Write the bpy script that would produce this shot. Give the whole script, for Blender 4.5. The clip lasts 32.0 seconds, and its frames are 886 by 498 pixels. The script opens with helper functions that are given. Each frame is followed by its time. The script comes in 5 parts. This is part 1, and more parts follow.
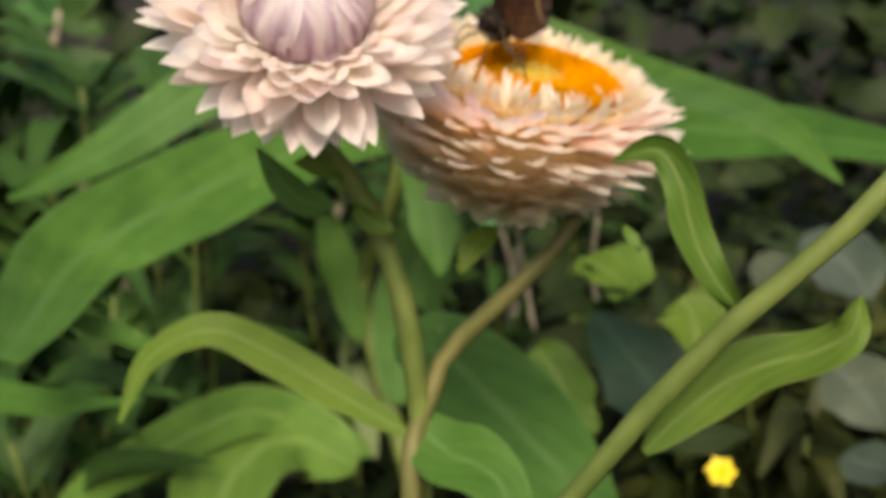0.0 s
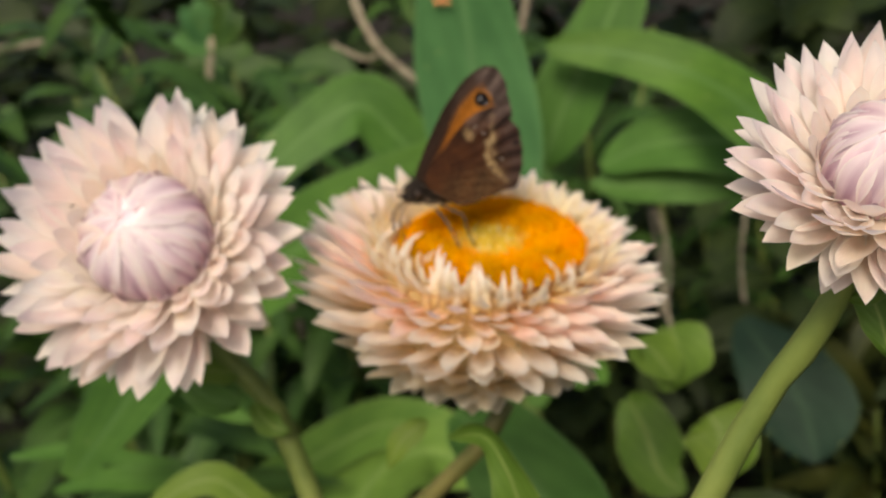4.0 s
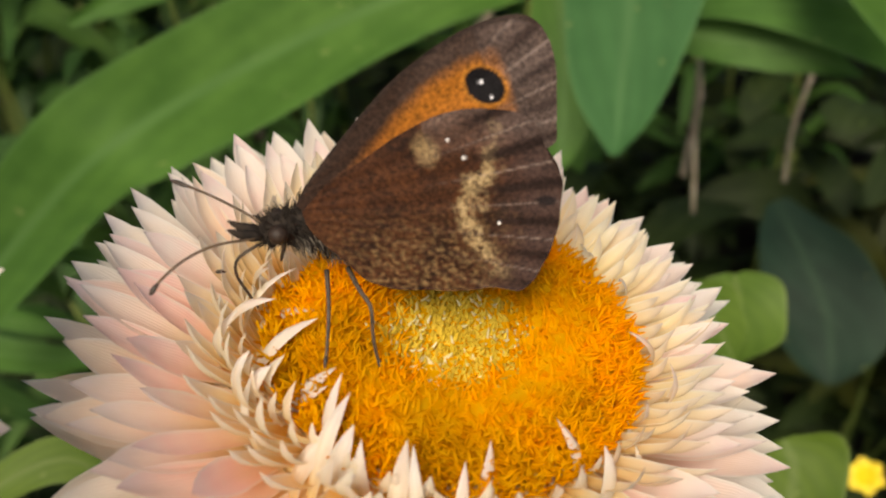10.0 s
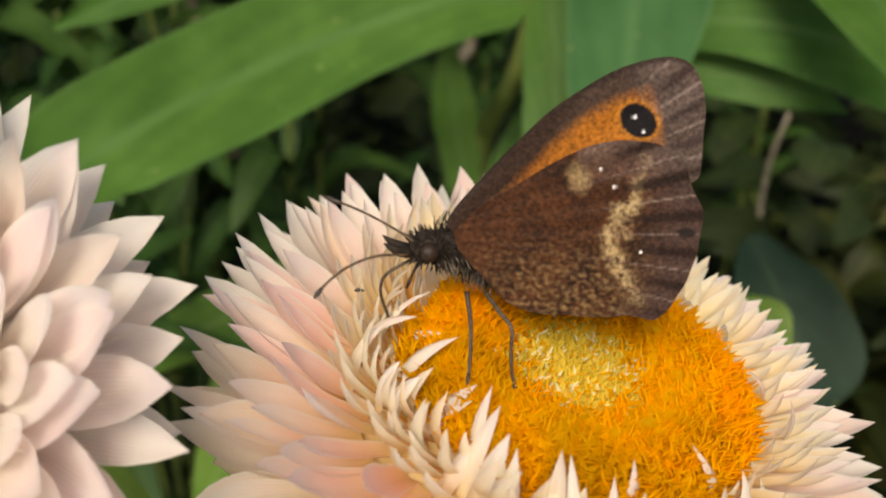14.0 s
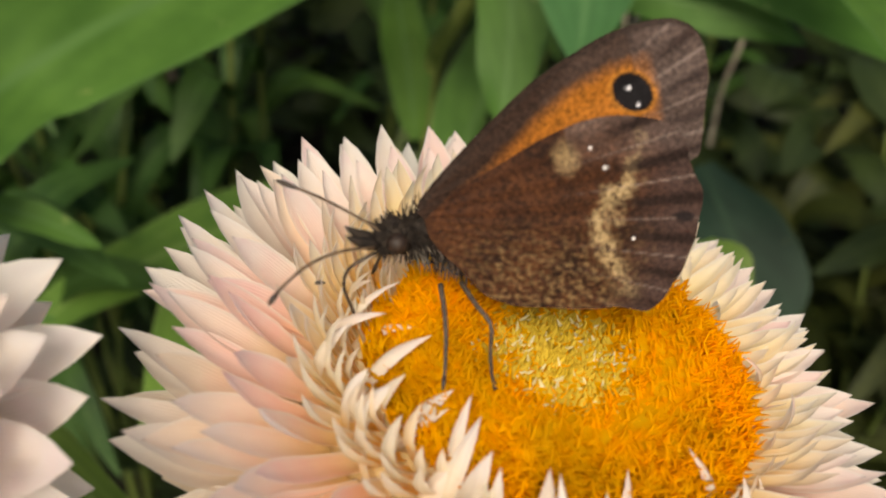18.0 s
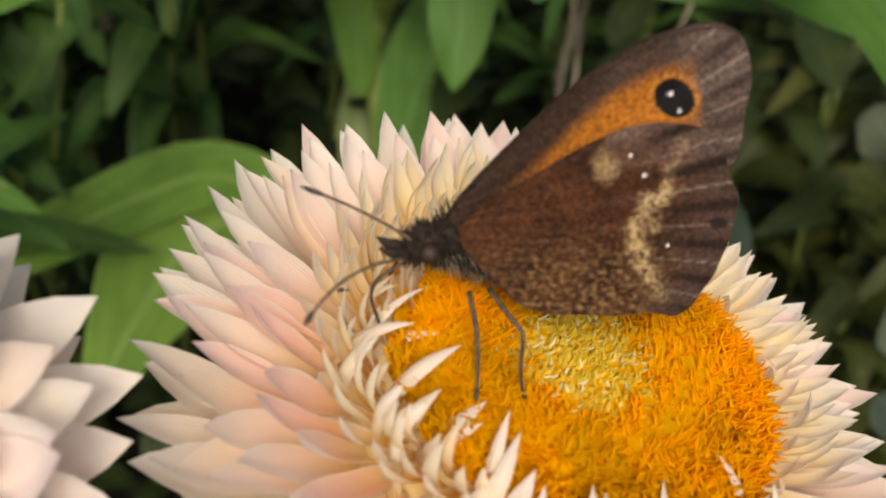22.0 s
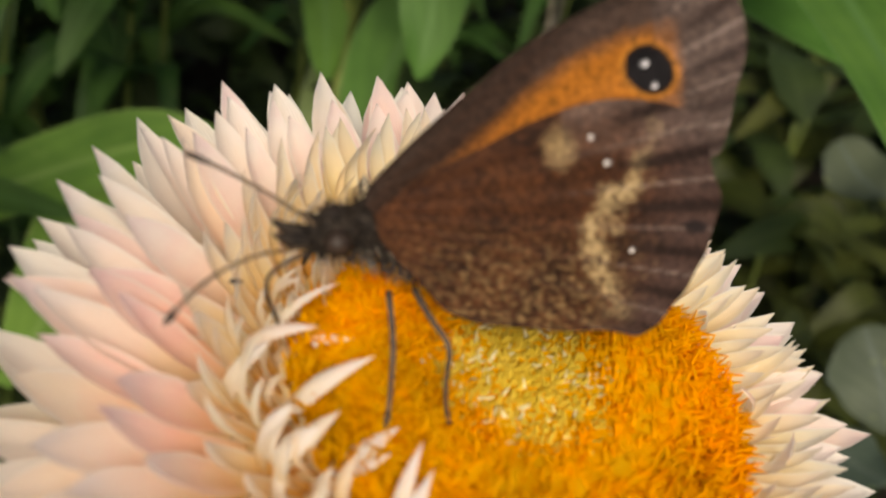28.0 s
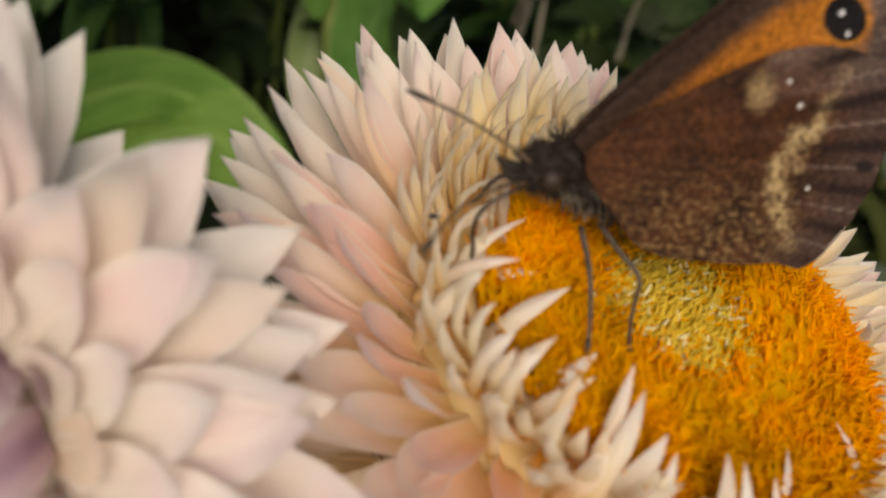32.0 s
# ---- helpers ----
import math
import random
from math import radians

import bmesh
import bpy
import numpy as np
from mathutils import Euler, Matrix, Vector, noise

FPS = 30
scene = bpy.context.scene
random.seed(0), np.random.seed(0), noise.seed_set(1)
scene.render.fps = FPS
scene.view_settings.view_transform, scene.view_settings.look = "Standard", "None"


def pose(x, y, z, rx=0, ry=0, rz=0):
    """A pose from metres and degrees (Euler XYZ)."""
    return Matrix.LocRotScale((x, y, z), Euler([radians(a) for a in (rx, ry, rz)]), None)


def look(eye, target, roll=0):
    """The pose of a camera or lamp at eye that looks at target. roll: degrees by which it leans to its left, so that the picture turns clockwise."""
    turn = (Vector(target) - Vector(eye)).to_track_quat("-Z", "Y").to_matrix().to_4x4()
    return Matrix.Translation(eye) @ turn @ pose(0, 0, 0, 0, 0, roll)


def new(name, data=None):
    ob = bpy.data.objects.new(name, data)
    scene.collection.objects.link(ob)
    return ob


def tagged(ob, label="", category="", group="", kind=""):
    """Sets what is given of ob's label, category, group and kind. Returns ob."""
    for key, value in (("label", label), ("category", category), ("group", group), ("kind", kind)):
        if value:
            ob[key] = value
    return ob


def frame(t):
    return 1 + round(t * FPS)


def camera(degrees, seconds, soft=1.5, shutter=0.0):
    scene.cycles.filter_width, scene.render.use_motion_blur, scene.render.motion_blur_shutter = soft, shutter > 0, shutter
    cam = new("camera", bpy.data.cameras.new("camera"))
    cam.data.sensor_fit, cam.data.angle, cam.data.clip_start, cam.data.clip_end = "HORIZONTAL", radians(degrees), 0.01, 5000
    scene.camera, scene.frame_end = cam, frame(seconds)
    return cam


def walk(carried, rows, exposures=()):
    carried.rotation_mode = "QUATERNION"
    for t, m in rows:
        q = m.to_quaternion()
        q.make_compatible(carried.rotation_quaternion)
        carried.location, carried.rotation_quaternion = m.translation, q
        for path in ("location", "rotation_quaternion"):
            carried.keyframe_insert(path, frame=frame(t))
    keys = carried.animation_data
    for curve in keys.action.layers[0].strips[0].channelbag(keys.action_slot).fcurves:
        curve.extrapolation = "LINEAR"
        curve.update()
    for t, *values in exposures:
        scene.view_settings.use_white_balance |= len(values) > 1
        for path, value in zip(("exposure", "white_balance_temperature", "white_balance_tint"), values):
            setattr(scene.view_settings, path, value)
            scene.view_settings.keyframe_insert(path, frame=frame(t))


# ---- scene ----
DEGREES, SOFT, SHUTTER, FOCUS, FSTOP = 52, 2.0, 0.0, 0.066, 40.0
EXPOSURES = [(0, 0.4, 7400, 10), (1, 0.55, 7400, 10), (2, 0.2, 7400, 10), (3, 0.2, 7400, 10), (6, -0.05, 7400, 10), (8, 0.1, 7400, 10), (13, 0.1, 7400, 10), (23, 0.06, 7400, 10), (30, 0.04, 7400, 10), (31, -0.03, 7400, 10), (32, -0.26, 7400, 10)]
cam = camera(DEGREES, 32.0, SOFT, SHUTTER)
walk(cam, [
    (0, look((-0.07167, -0.11748, 0.43274), (-0.04886, -0.06509, 0.41445), -1.34)),
    (1, look((-0.07074, -0.12639, 0.45487), (-0.05255, -0.07216, 0.43677), -4.13)),
    (2, look((-0.02900, -0.11845, 0.46071), (-0.01879, -0.06299, 0.44022), -4.48)),
    (3, look((-0.01336, -0.12158, 0.46540), (-0.00542, -0.06623, 0.44363), -7.80)),
    (5.5, look((-0.01275, -0.09756, 0.47972), (-0.00971, -0.04296, 0.45504), -11.02)),
    (6, look((-0.01370, -0.08886, 0.47849), (-0.01334, -0.03342, 0.45556), -8.98)),
    (6.5, look((-0.01240, -0.08325, 0.48671), (-0.01529, -0.02911, 0.46101), -9.16)),
    (7, look((-0.01360, -0.07708, 0.48100), (-0.01681, -0.02458, 0.45212), -8.18)),
    (7.5, look((-0.01446, -0.07232, 0.47845), (-0.01736, -0.02111, 0.44732), -6.83)),
    (8, look((-0.00937, -0.06705, 0.47181), (-0.01094, -0.01682, 0.43903), -8.61)),
    (8.5, look((-0.00614, -0.05733, 0.47403), (-0.00732, -0.00796, 0.43995), -7.51)),
    (9, look((-0.01095, -0.05674, 0.46556), (-0.00941, -0.00821, 0.43031), -2.49)),
    (10, look((-0.00761, -0.04850, 0.46756), (-0.00262, -0.00151, 0.43059), -1.89)),
    (11, look((-0.00406, -0.04570, 0.46304), (0.00125, 0.00144, 0.42631), 1.06)),
    (12, look((-0.00723, -0.04530, 0.46046), (-0.00071, 0.00198, 0.42411), 2.67)),
    (13, look((-0.01871, -0.04567, 0.46441), (-0.01014, 0.00186, 0.42882), 2.30)),
    (14, look((-0.01881, -0.04718, 0.46295), (-0.01011, 0.00070, 0.42786), 2.50)),
    (17, look((-0.02191, -0.04297, 0.46346), (-0.01124, 0.00211, 0.42533), 4.37)),
    (18, look((-0.02048, -0.03890, 0.46343), (-0.00836, 0.00480, 0.42414), 5.55)),
    (19, look((-0.01169, -0.03775, 0.46508), (-0.00242, 0.00588, 0.42495), 2.98)),
    (20, look((-0.02964, -0.03554, 0.46764), (-0.01546, 0.00598, 0.42671), 5.76)),
    (21, look((-0.02632, -0.03253, 0.46409), (-0.01051, 0.00866, 0.42343), 10.57)),
    (22, look((-0.02329, -0.03370, 0.46412), (-0.00739, 0.00680, 0.42280), 9.86)),
    (23, look((-0.02446, -0.02918, 0.46270), (-0.00636, 0.01089, 0.42187), 15.34)),
    (24, look((-0.02366, -0.03183, 0.46121), (-0.00511, 0.00866, 0.42102), 15.58)),
    (25, look((-0.01708, -0.03120, 0.46248), (0.00013, 0.00936, 0.42174), 13.83)),
    (26, look((-0.01690, -0.02942, 0.45976), (0.00075, 0.01110, 0.41919), 14.81)),
    (28.5, look((-0.02031, -0.02899, 0.45674), (-0.00097, 0.01035, 0.41578), 18.62)),
    (29, look((-0.02443, -0.02649, 0.45777), (-0.00424, 0.01189, 0.41630), 20.37)),
    (30, look((-0.02488, -0.02856, 0.45525), (-0.00503, 0.00997, 0.41377), 21.06)),
    (31, look((-0.02361, -0.02744, 0.45508), (-0.00456, 0.01066, 0.41283), 20.18)),
    (32, look((-0.03170, -0.02794, 0.45563), (-0.01060, 0.00852, 0.41290), 20.53)),
], EXPOSURES)
cam.data.dof.use_dof, cam.data.dof.focus_distance, cam.data.dof.aperture_fstop = True, FOCUS, FSTOP

# ---- world and sun: bright overcast garden light from above ----
world = bpy.data.worlds.new("world")
scene.world = world
world.use_nodes = True
sky = world.node_tree.nodes.new("ShaderNodeTexSky")
sky.sky_type, sky.sun_disc = "NISHITA", False
sky.sun_elevation, sky.sun_rotation = radians(50), radians(200)
sky.air_density, sky.dust_density, sky.ozone_density = 1.0, 4.0, 1.0
background = world.node_tree.nodes["Background"]
world.node_tree.links.new(sky.outputs[0], background.inputs[0])
background.inputs[1].default_value = 0.135
sun = new("sun", bpy.data.lights.new("sun", "SUN"))
sun.data.energy, sun.data.angle, sun.data.color = 3.0, radians(22), (1.0, 0.95, 0.87)
sun.matrix_world = look((-0.28, -0.75, 1.35), (0, 0, 0.4))


# ---- materials ----
def material(name, rough=0.6, spec=0.3):
    m = bpy.data.materials.new(name)
    m.use_nodes = True
    nodes = m.node_tree.nodes
    shader = nodes["Principled BSDF"]
    shader.inputs["Roughness"].default_value = rough
    shader.inputs["Specular IOR Level"].default_value = spec
    return m, nodes, m.node_tree.links, shader


def ramp(nodes, stops):
    r = nodes.new("ShaderNodeValToRGB")
    e = r.color_ramp.elements
    while len(e) < len(stops):
        e.new(0.5)
    for k, (p, c) in zip(e, stops):
        k.position, k.color = p, (*c, 1)
    return r


def noise_node(nodes, links, scale, detail=4.0, coords="Object", stretch=None, distortion=0.0):
    n = nodes.new("ShaderNodeTexNoise")
    n.inputs["Scale"].default_value, n.inputs["Detail"].default_value = scale, detail
    n.inputs["Distortion"].default_value = distortion
    c = nodes.new("ShaderNodeTexCoord")
    if stretch:
        mp = nodes.new("ShaderNodeMapping")
        mp.inputs["Scale"].default_value = stretch
        links.new(c.outputs[coords], mp.inputs[0])
        links.new(mp.outputs[0], n.inputs["Vector"])
    else:
        links.new(c.outputs[coords], n.inputs["Vector"])
    return n


def mix_rgb(nodes, links, kind, a, b, factor):
    x = nodes.new("ShaderNodeMix")
    x.data_type, x.blend_type = "RGBA", kind
    for socket, value in ((x.inputs[6], a), (x.inputs[7], b), (x.inputs[0], factor)):
        if isinstance(value, (int, float)):
            socket.default_value = value
        elif isinstance(value, tuple):
            socket.default_value = (*value, 1)
        else:
            links.new(value, socket)
    return x.outputs[2]


def bump(nodes, links, height, strength, distance, shader):
    b = nodes.new("ShaderNodeBump")
    b.inputs["Strength"].default_value, b.inputs["Distance"].default_value = strength, distance
    links.new(height, b.inputs["Height"])
    links.new(b.outputs[0], shader.inputs["Normal"])


def translucent(m, nodes, links, shader, colour, share):
    t = nodes.new("ShaderNodeBsdfTranslucent")
    links.new(colour, t.inputs[0])
    x = nodes.new("ShaderNodeMixShader")
    x.inputs[0].default_value = share
    links.new(shader.outputs[0], x.inputs[1])
    links.new(t.outputs[0], x.inputs[2])
    links.new(x.outputs[0], nodes["Material Output"].inputs[0])


def bract_material(name, base, middle, tip, blush, stripe=None):
    """Papery bract: the u coordinate runs from base to tip, v across."""
    m, nodes, links, shader = material(name, 0.5, 0.25)
    uv = nodes.new("ShaderNodeUVMap")
    sep = nodes.new("ShaderNodeSeparateXYZ")
    links.new(uv.outputs[0], sep.inputs[0])
    r = ramp(nodes, ((0.0, base), (0.45, middle), (0.9, tip), (0.965, tip), (1.0, tuple(c * 0.66 for c in tip))))
    links.new(sep.outputs[0], r.inputs[0])
    info = nodes.new("ShaderNodeObjectInfo")
    hue = ramp(nodes, ((0.25, (1, 1, 1)), (0.8, blush), (1.0, (1.0, 0.93, 0.8))))
    island = nodes.new("ShaderNodeNewGeometry")
    both = nodes.new("ShaderNodeMath")
    both.operation = "ADD"
    links.new(info.outputs["Random"], both.inputs[0])
    links.new(island.outputs["Random Per Island"], both.inputs[1])
    part_of = nodes.new("ShaderNodeMath")
    part_of.operation = "FRACT"
    links.new(both.outputs[0], part_of.inputs[0])
    links.new(part_of.outputs[0], hue.inputs[0])
    n = noise_node(nodes, links, 240, 3, "Object")
    spots = ramp(nodes, ((0.34, blush), (0.58, (1, 1, 1)), (0.72, (1.0, 0.97, 0.90))))
    links.new(n.outputs[0], spots.inputs[0])
    c = mix_rgb(nodes, links, "MULTIPLY", r.outputs[0], hue.outputs[0], 0.9)
    c = mix_rgb(nodes, links, "MULTIPLY", c, spots.outputs[0], 0.6)
    if stripe:
        middle_line = ramp(nodes, ((0.25, (0, 0, 0)), (0.42, (0.85, 0.85, 0.85)), (0.58, (0.85, 0.85, 0.85)), (0.75, (0, 0, 0))))
        links.new(sep.outputs[1], middle_line.inputs[0])
        fade = ramp(nodes, ((0.15, (1, 1, 1)), (0.95, (0.1, 0.1, 0.1))))
        links.new(sep.outputs[0], fade.inputs[0])
        share = mix_rgb(nodes, links, "MULTIPLY", middle_line.outputs[0], fade.outputs[0], 1.0)
        c = mix_rgb(nodes, links, "MIX", c, stripe, share)
    rim = ramp(nodes, ((0.0, (0.75, 0.75, 0.75)), (0.09, (0.1, 0.1, 0.1)), (0.16, (0, 0, 0)), (0.84, (0, 0, 0)), (0.91, (0.1, 0.1, 0.1)), (1.0, (0.75, 0.75, 0.75))))
    links.new(sep.outputs[1], rim.inputs[0])
    c = mix_rgb(nodes, links, "MIX", c, (0.92, 0.90, 0.84), rim.outputs[0])
    fibre = noise_node(nodes, links, 6.0, 3, "UV", (0.6, 9.0, 1.0))
    fr = ramp(nodes, ((0.3, (0.94, 0.93, 0.92)), (0.7, (1, 1, 1))))
    links.new(fibre.outputs[0], fr.inputs[0])
    c = mix_rgb(nodes, links, "MULTIPLY", c, fr.outputs[0], 0.8)
    links.new(c, shader.inputs["Base Color"])
    veins = nodes.new("ShaderNodeTexWave")
    veins.inputs["Scale"].default_value, veins.inputs["Distortion"].default_value = 5.0, 0.8
    veins.bands_direction = "Y"
    links.new(uv.outputs[0], veins.inputs["Vector"])
    bump(nodes, links, veins.outputs["Color"], 0.28, 0.00012, shader)
    translucent(m, nodes, links, shader, c, 0.55)
    return m


def plain_material(name, dark, light, scale, rough=0.6, spec=0.3, relief=0.0, distance=0.001, random_tint=0.0, glass=0.0, stretch=None):
    m, nodes, links, shader = material(name, rough, spec)
    n = noise_node(nodes, links, scale, 5, "Object", stretch)
    r = ramp(nodes, ((0.3, dark), (0.7, light)))
    links.new(n.outputs[0], r.inputs[0])
    c = r.outputs[0]
    big = noise_node(nodes, links, scale * 0.13, 2, "Object")
    rb = ramp(nodes, ((0.35, (0.72, 0.72, 0.72)), (0.65, (1.12, 1.12, 1.1))))
    links.new(big.outputs[0], rb.inputs[0])
    c = mix_rgb(nodes, links, "MULTIPLY", c, rb.outputs[0], 0.7)
    if random_tint:
        info = nodes.new("ShaderNodeObjectInfo")
        rr = ramp(nodes, ((0.0, (0.75, 0.8, 0.7)), (0.5, (1, 1, 1)), (1.0, (1.2, 1.12, 0.85))))
        links.new(info.outputs["Random"], rr.inputs[0])
        c = mix_rgb(nodes, links, "MULTIPLY", c, rr.outputs[0], random_tint)
    links.new(c, shader.inputs["Base Color"])
    if relief:
        bump(nodes, links, n.outputs[0], relief, distance, shader)
    if glass:
        translucent(m, nodes, links, shader, c, glass)
    return m


def leaf_material(name, blade, rib, shade):
    """Green blade with a paler midrib, side veins and blotches; u runs along the leaf, v across it."""
    m, nodes, links, shader = material(name, 0.55, 0.2)
    uv = nodes.new("ShaderNodeUVMap")
    sep = nodes.new("ShaderNodeSeparateXYZ")
    links.new(uv.outputs[0], sep.inputs[0])
    n = noise_node(nodes, links, 70, 4, "Object")
    r = ramp(nodes, ((0.3, shade), (0.7, blade)))
    links.new(n.outputs[0], r.inputs[0])
    info = nodes.new("ShaderNodeObjectInfo")
    rr = ramp(nodes, ((0.0, (0.78, 0.9, 0.85)), (0.5, (1, 1, 1)), (1.0, (1.2, 1.08, 0.8))))
    links.new(info.outputs["Random"], rr.inputs[0])
    c = mix_rgb(nodes, links, "MULTIPLY", r.outputs[0], rr.outputs[0], 0.8)
    off = nodes.new("ShaderNodeMath")
    off.operation = "SUBTRACT"
    links.new(sep.outputs[1], off.inputs[0])
    off.inputs[1].default_value = 0.5
    away = nodes.new("ShaderNodeMath")
    away.operation = "ABSOLUTE"
    links.new(off.outputs[0], away.inputs[0])
    line = ramp(nodes, ((0.0, (1, 1, 1)), (0.03, (0.6, 0.6, 0.6)), (0.07, (0, 0, 0)), (0.455, (0, 0, 0)), (0.5, (0.8, 0.8, 0.8))))
    links.new(away.outputs[0], line.inputs[0])
    c = mix_rgb(nodes, links, "MIX", c, rib, line.outputs[0])
    spots = noise_node(nodes, links, 260, 2, "Object")
    sr = ramp(nodes, ((0.70, (0, 0, 0)), (0.78, (0.55, 0.55, 0.55))))
    links.new(spots.outputs[0], sr.inputs[0])
    c = mix_rgb(nodes, links, "MIX", c, (0.25, 0.3, 0.1), sr.outputs[0])
    wave = nodes.new("ShaderNodeTexWave")
    wave.wave_type, wave.bands_direction = "BANDS", "DIAGONAL"
    wave.inputs["Scale"].default_value, wave.inputs["Distortion"].default_value = 3.0, 2.5
    links.new(uv.outputs[0], wave.inputs["Vector"])
    veins = ramp(nodes, ((0.15, (0.80, 0.84, 0.78)), (0.55, (1.0, 1.0, 1.0)), (0.95, (1.10, 1.08, 1.05))))
    links.new(wave.outputs["Color"], veins.inputs[0])
    c = mix_rgb(nodes, links, "MULTIPLY", c, veins.outputs[0], 0.35)
    links.new(c, shader.inputs["Base Color"])
    both = mix_rgb(nodes, links, "ADD", wave.outputs["Color"], line.outputs[0], 0.8)
    bump(nodes, links, both, 0.14, 0.0004, shader)
    translucent(m, nodes, links, shader, c, 0.24)
    return m


BRACT_OUTER = bract_material("outer_bract_paper", (0.87, 0.72, 0.45), (0.89, 0.80, 0.62), (0.90, 0.86, 0.76), (1.0, 0.975, 0.94))
BRACT_CREAM = bract_material("cream_tip_paper", (0.93, 0.81, 0.54), (0.93, 0.86, 0.77), (0.94, 0.91, 0.85), (1.0, 0.965, 0.955))
BRACT_INNER = bract_material("blushed_bract_paper", (0.95, 0.80, 0.42), (0.95, 0.85, 0.74), (0.95, 0.89, 0.84), (1.0, 0.83, 0.86))
BRACT_GOLD = bract_material("golden_bract_paper", (0.92, 0.58, 0.08), (0.92, 0.80, 0.48), (0.92, 0.87, 0.72), (1.0, 0.94, 0.92))
BRACT_CURL = bract_material("white_bract_paper", (0.93, 0.76, 0.34), (0.94, 0.88, 0.72), (0.94, 0.92, 0.87), (1.0, 0.95, 0.95))
BRACT_BUD = bract_material("pink_bract_paper", (0.80, 0.66, 0.72), (0.84, 0.74, 0.77), (0.90, 0.88, 0.88), (1.0, 0.93, 0.97), (0.50, 0.31, 0.43))
BRACT_MAUVE = bract_material("mauve_bract_paper", (0.74, 0.64, 0.60), (0.56, 0.44, 0.48), (0.42, 0.32, 0.38), (1.0, 0.92, 0.96))
BRACT_WHITE = bract_material("white_papery_bract", (0.91, 0.88, 0.77), (0.91, 0.875, 0.81), (0.93, 0.895, 0.87), (1.0, 0.90, 0.935))
ORANGE = plain_material("orange_floret", (0.97, 0.43, 0.004), (1.0, 0.57, 0.012), 900, 0.8, 0.08, glass=0.5)
YELLOW = plain_material("yellow_floret", (0.62, 0.42, 0.03), (0.80, 0.58, 0.08), 900, 0.7, 0.12, glass=0.3)
CREAM = plain_material("cream_floret", (0.66, 0.55, 0.23), (0.79, 0.71, 0.44), 900, 0.7, 0.12, glass=0.2)
STEM = plain_material("green_stem", (0.075, 0.115, 0.022), (0.16, 0.20, 0.05), 180, 0.55, 0.3, 0.3, 0.0006, stretch=(1, 1, 0.15))
STEM_RED = plain_material("reddish_stem", (0.075, 0.08, 0.02), (0.13, 0.12, 0.038), 180, 0.55, 0.3, 0.3, 0.0006, stretch=(1, 1, 0.15))
RECEPTACLE = plain_material("receptacle", (0.60, 0.44, 0.20), (0.76, 0.60, 0.34), 300)
RECEPTACLE_PALE = plain_material("pale_receptacle", (0.78, 0.72, 0.58), (0.86, 0.82, 0.72), 300)
LEAF = leaf_material("strawflower_leaf", (0.074, 0.168, 0.028), (0.082, 0.175, 0.042), (0.045, 0.118, 0.017))
LEAF_BLUE = leaf_material("bluish_leaf", (0.068, 0.175, 0.060), (0.080, 0.19, 0.068), (0.046, 0.135, 0.044))
LEAF_YOUNG = leaf_material("young_leaf", (0.10, 0.17, 0.024), (0.14, 0.20, 0.05), (0.065, 0.125, 0.016))
LEAF_MID = leaf_material("herb_leaf", (0.040, 0.095, 0.018), (0.055, 0.115, 0.028), (0.020, 0.055, 0.011))
LEAF_OLIVE = leaf_material("olive_herb_leaf", (0.045, 0.055, 0.010), (0.06, 0.07, 0.015), (0.022, 0.030, 0.006))
# blue-green leaf, its shade painted as a darker base colour
LEAF_SHADE = leaf_material("shade_painted_leaf", (0.017, 0.042, 0.023), (0.023, 0.054, 0.027), (0.011, 0.028, 0.016))
LEAF_PALE = leaf_material("pale_leaf", (0.16, 0.22, 0.10), (0.20, 0.26, 0.13), (0.11, 0.17, 0.07))
# yellowish leaf green, raised in colour to stand for sun on the blade
LEAF_SUNLIT = leaf_material("sun_brightened_leaf", (0.15, 0.26, 0.045), (0.18, 0.29, 0.07), (0.10, 0.19, 0.03))
LEAF_GREY = leaf_material("grey_leaf", (0.075, 0.10, 0.075), (0.09, 0.115, 0.09), (0.045, 0.065, 0.05))
# leaf green with the shade of taller plants put into its colour
LEAF_DARK = leaf_material("shade_darkened_leaf", (0.026, 0.045, 0.012), (0.034, 0.053, 0.016), (0.013, 0.025, 0.007))
TWIG = plain_material("pale_twig", (0.16, 0.13, 0.09), (0.34, 0.30, 0.22), 200, 0.8, 0.2, 0.4, 0.001)
SOIL = plain_material("soil", (0.009, 0.008, 0.006), (0.030, 0.024, 0.018), 60, 0.95, 0.1, 0.8, 0.01)
CHITIN = plain_material("dark_chitin", (0.02, 0.014, 0.010), (0.07, 0.05, 0.035), 1500, 0.45, 0.4)
ANTENNA = plain_material("antenna_scales", (0.05, 0.03, 0.018), (0.14, 0.09, 0.05), 2500, 0.6, 0.3)
FUR = plain_material("brown_fur", (0.008, 0.006, 0.005), (0.042, 0.031, 0.023), 2500, 0.8, 0.2)
FUR_GREY = plain_material("grey_fur", (0.08, 0.07, 0.06), (0.32, 0.27, 0.21), 2500, 0.8, 0.2)
EYE = plain_material("compound_eye", (0.012, 0.008, 0.006), (0.04, 0.024, 0.016), 6000, 0.5, 0.25, 0.4, 0.0001)
LEG = plain_material("leg_scales", (0.03, 0.022, 0.016), (0.11, 0.08, 0.055), 3000, 0.6, 0.3)


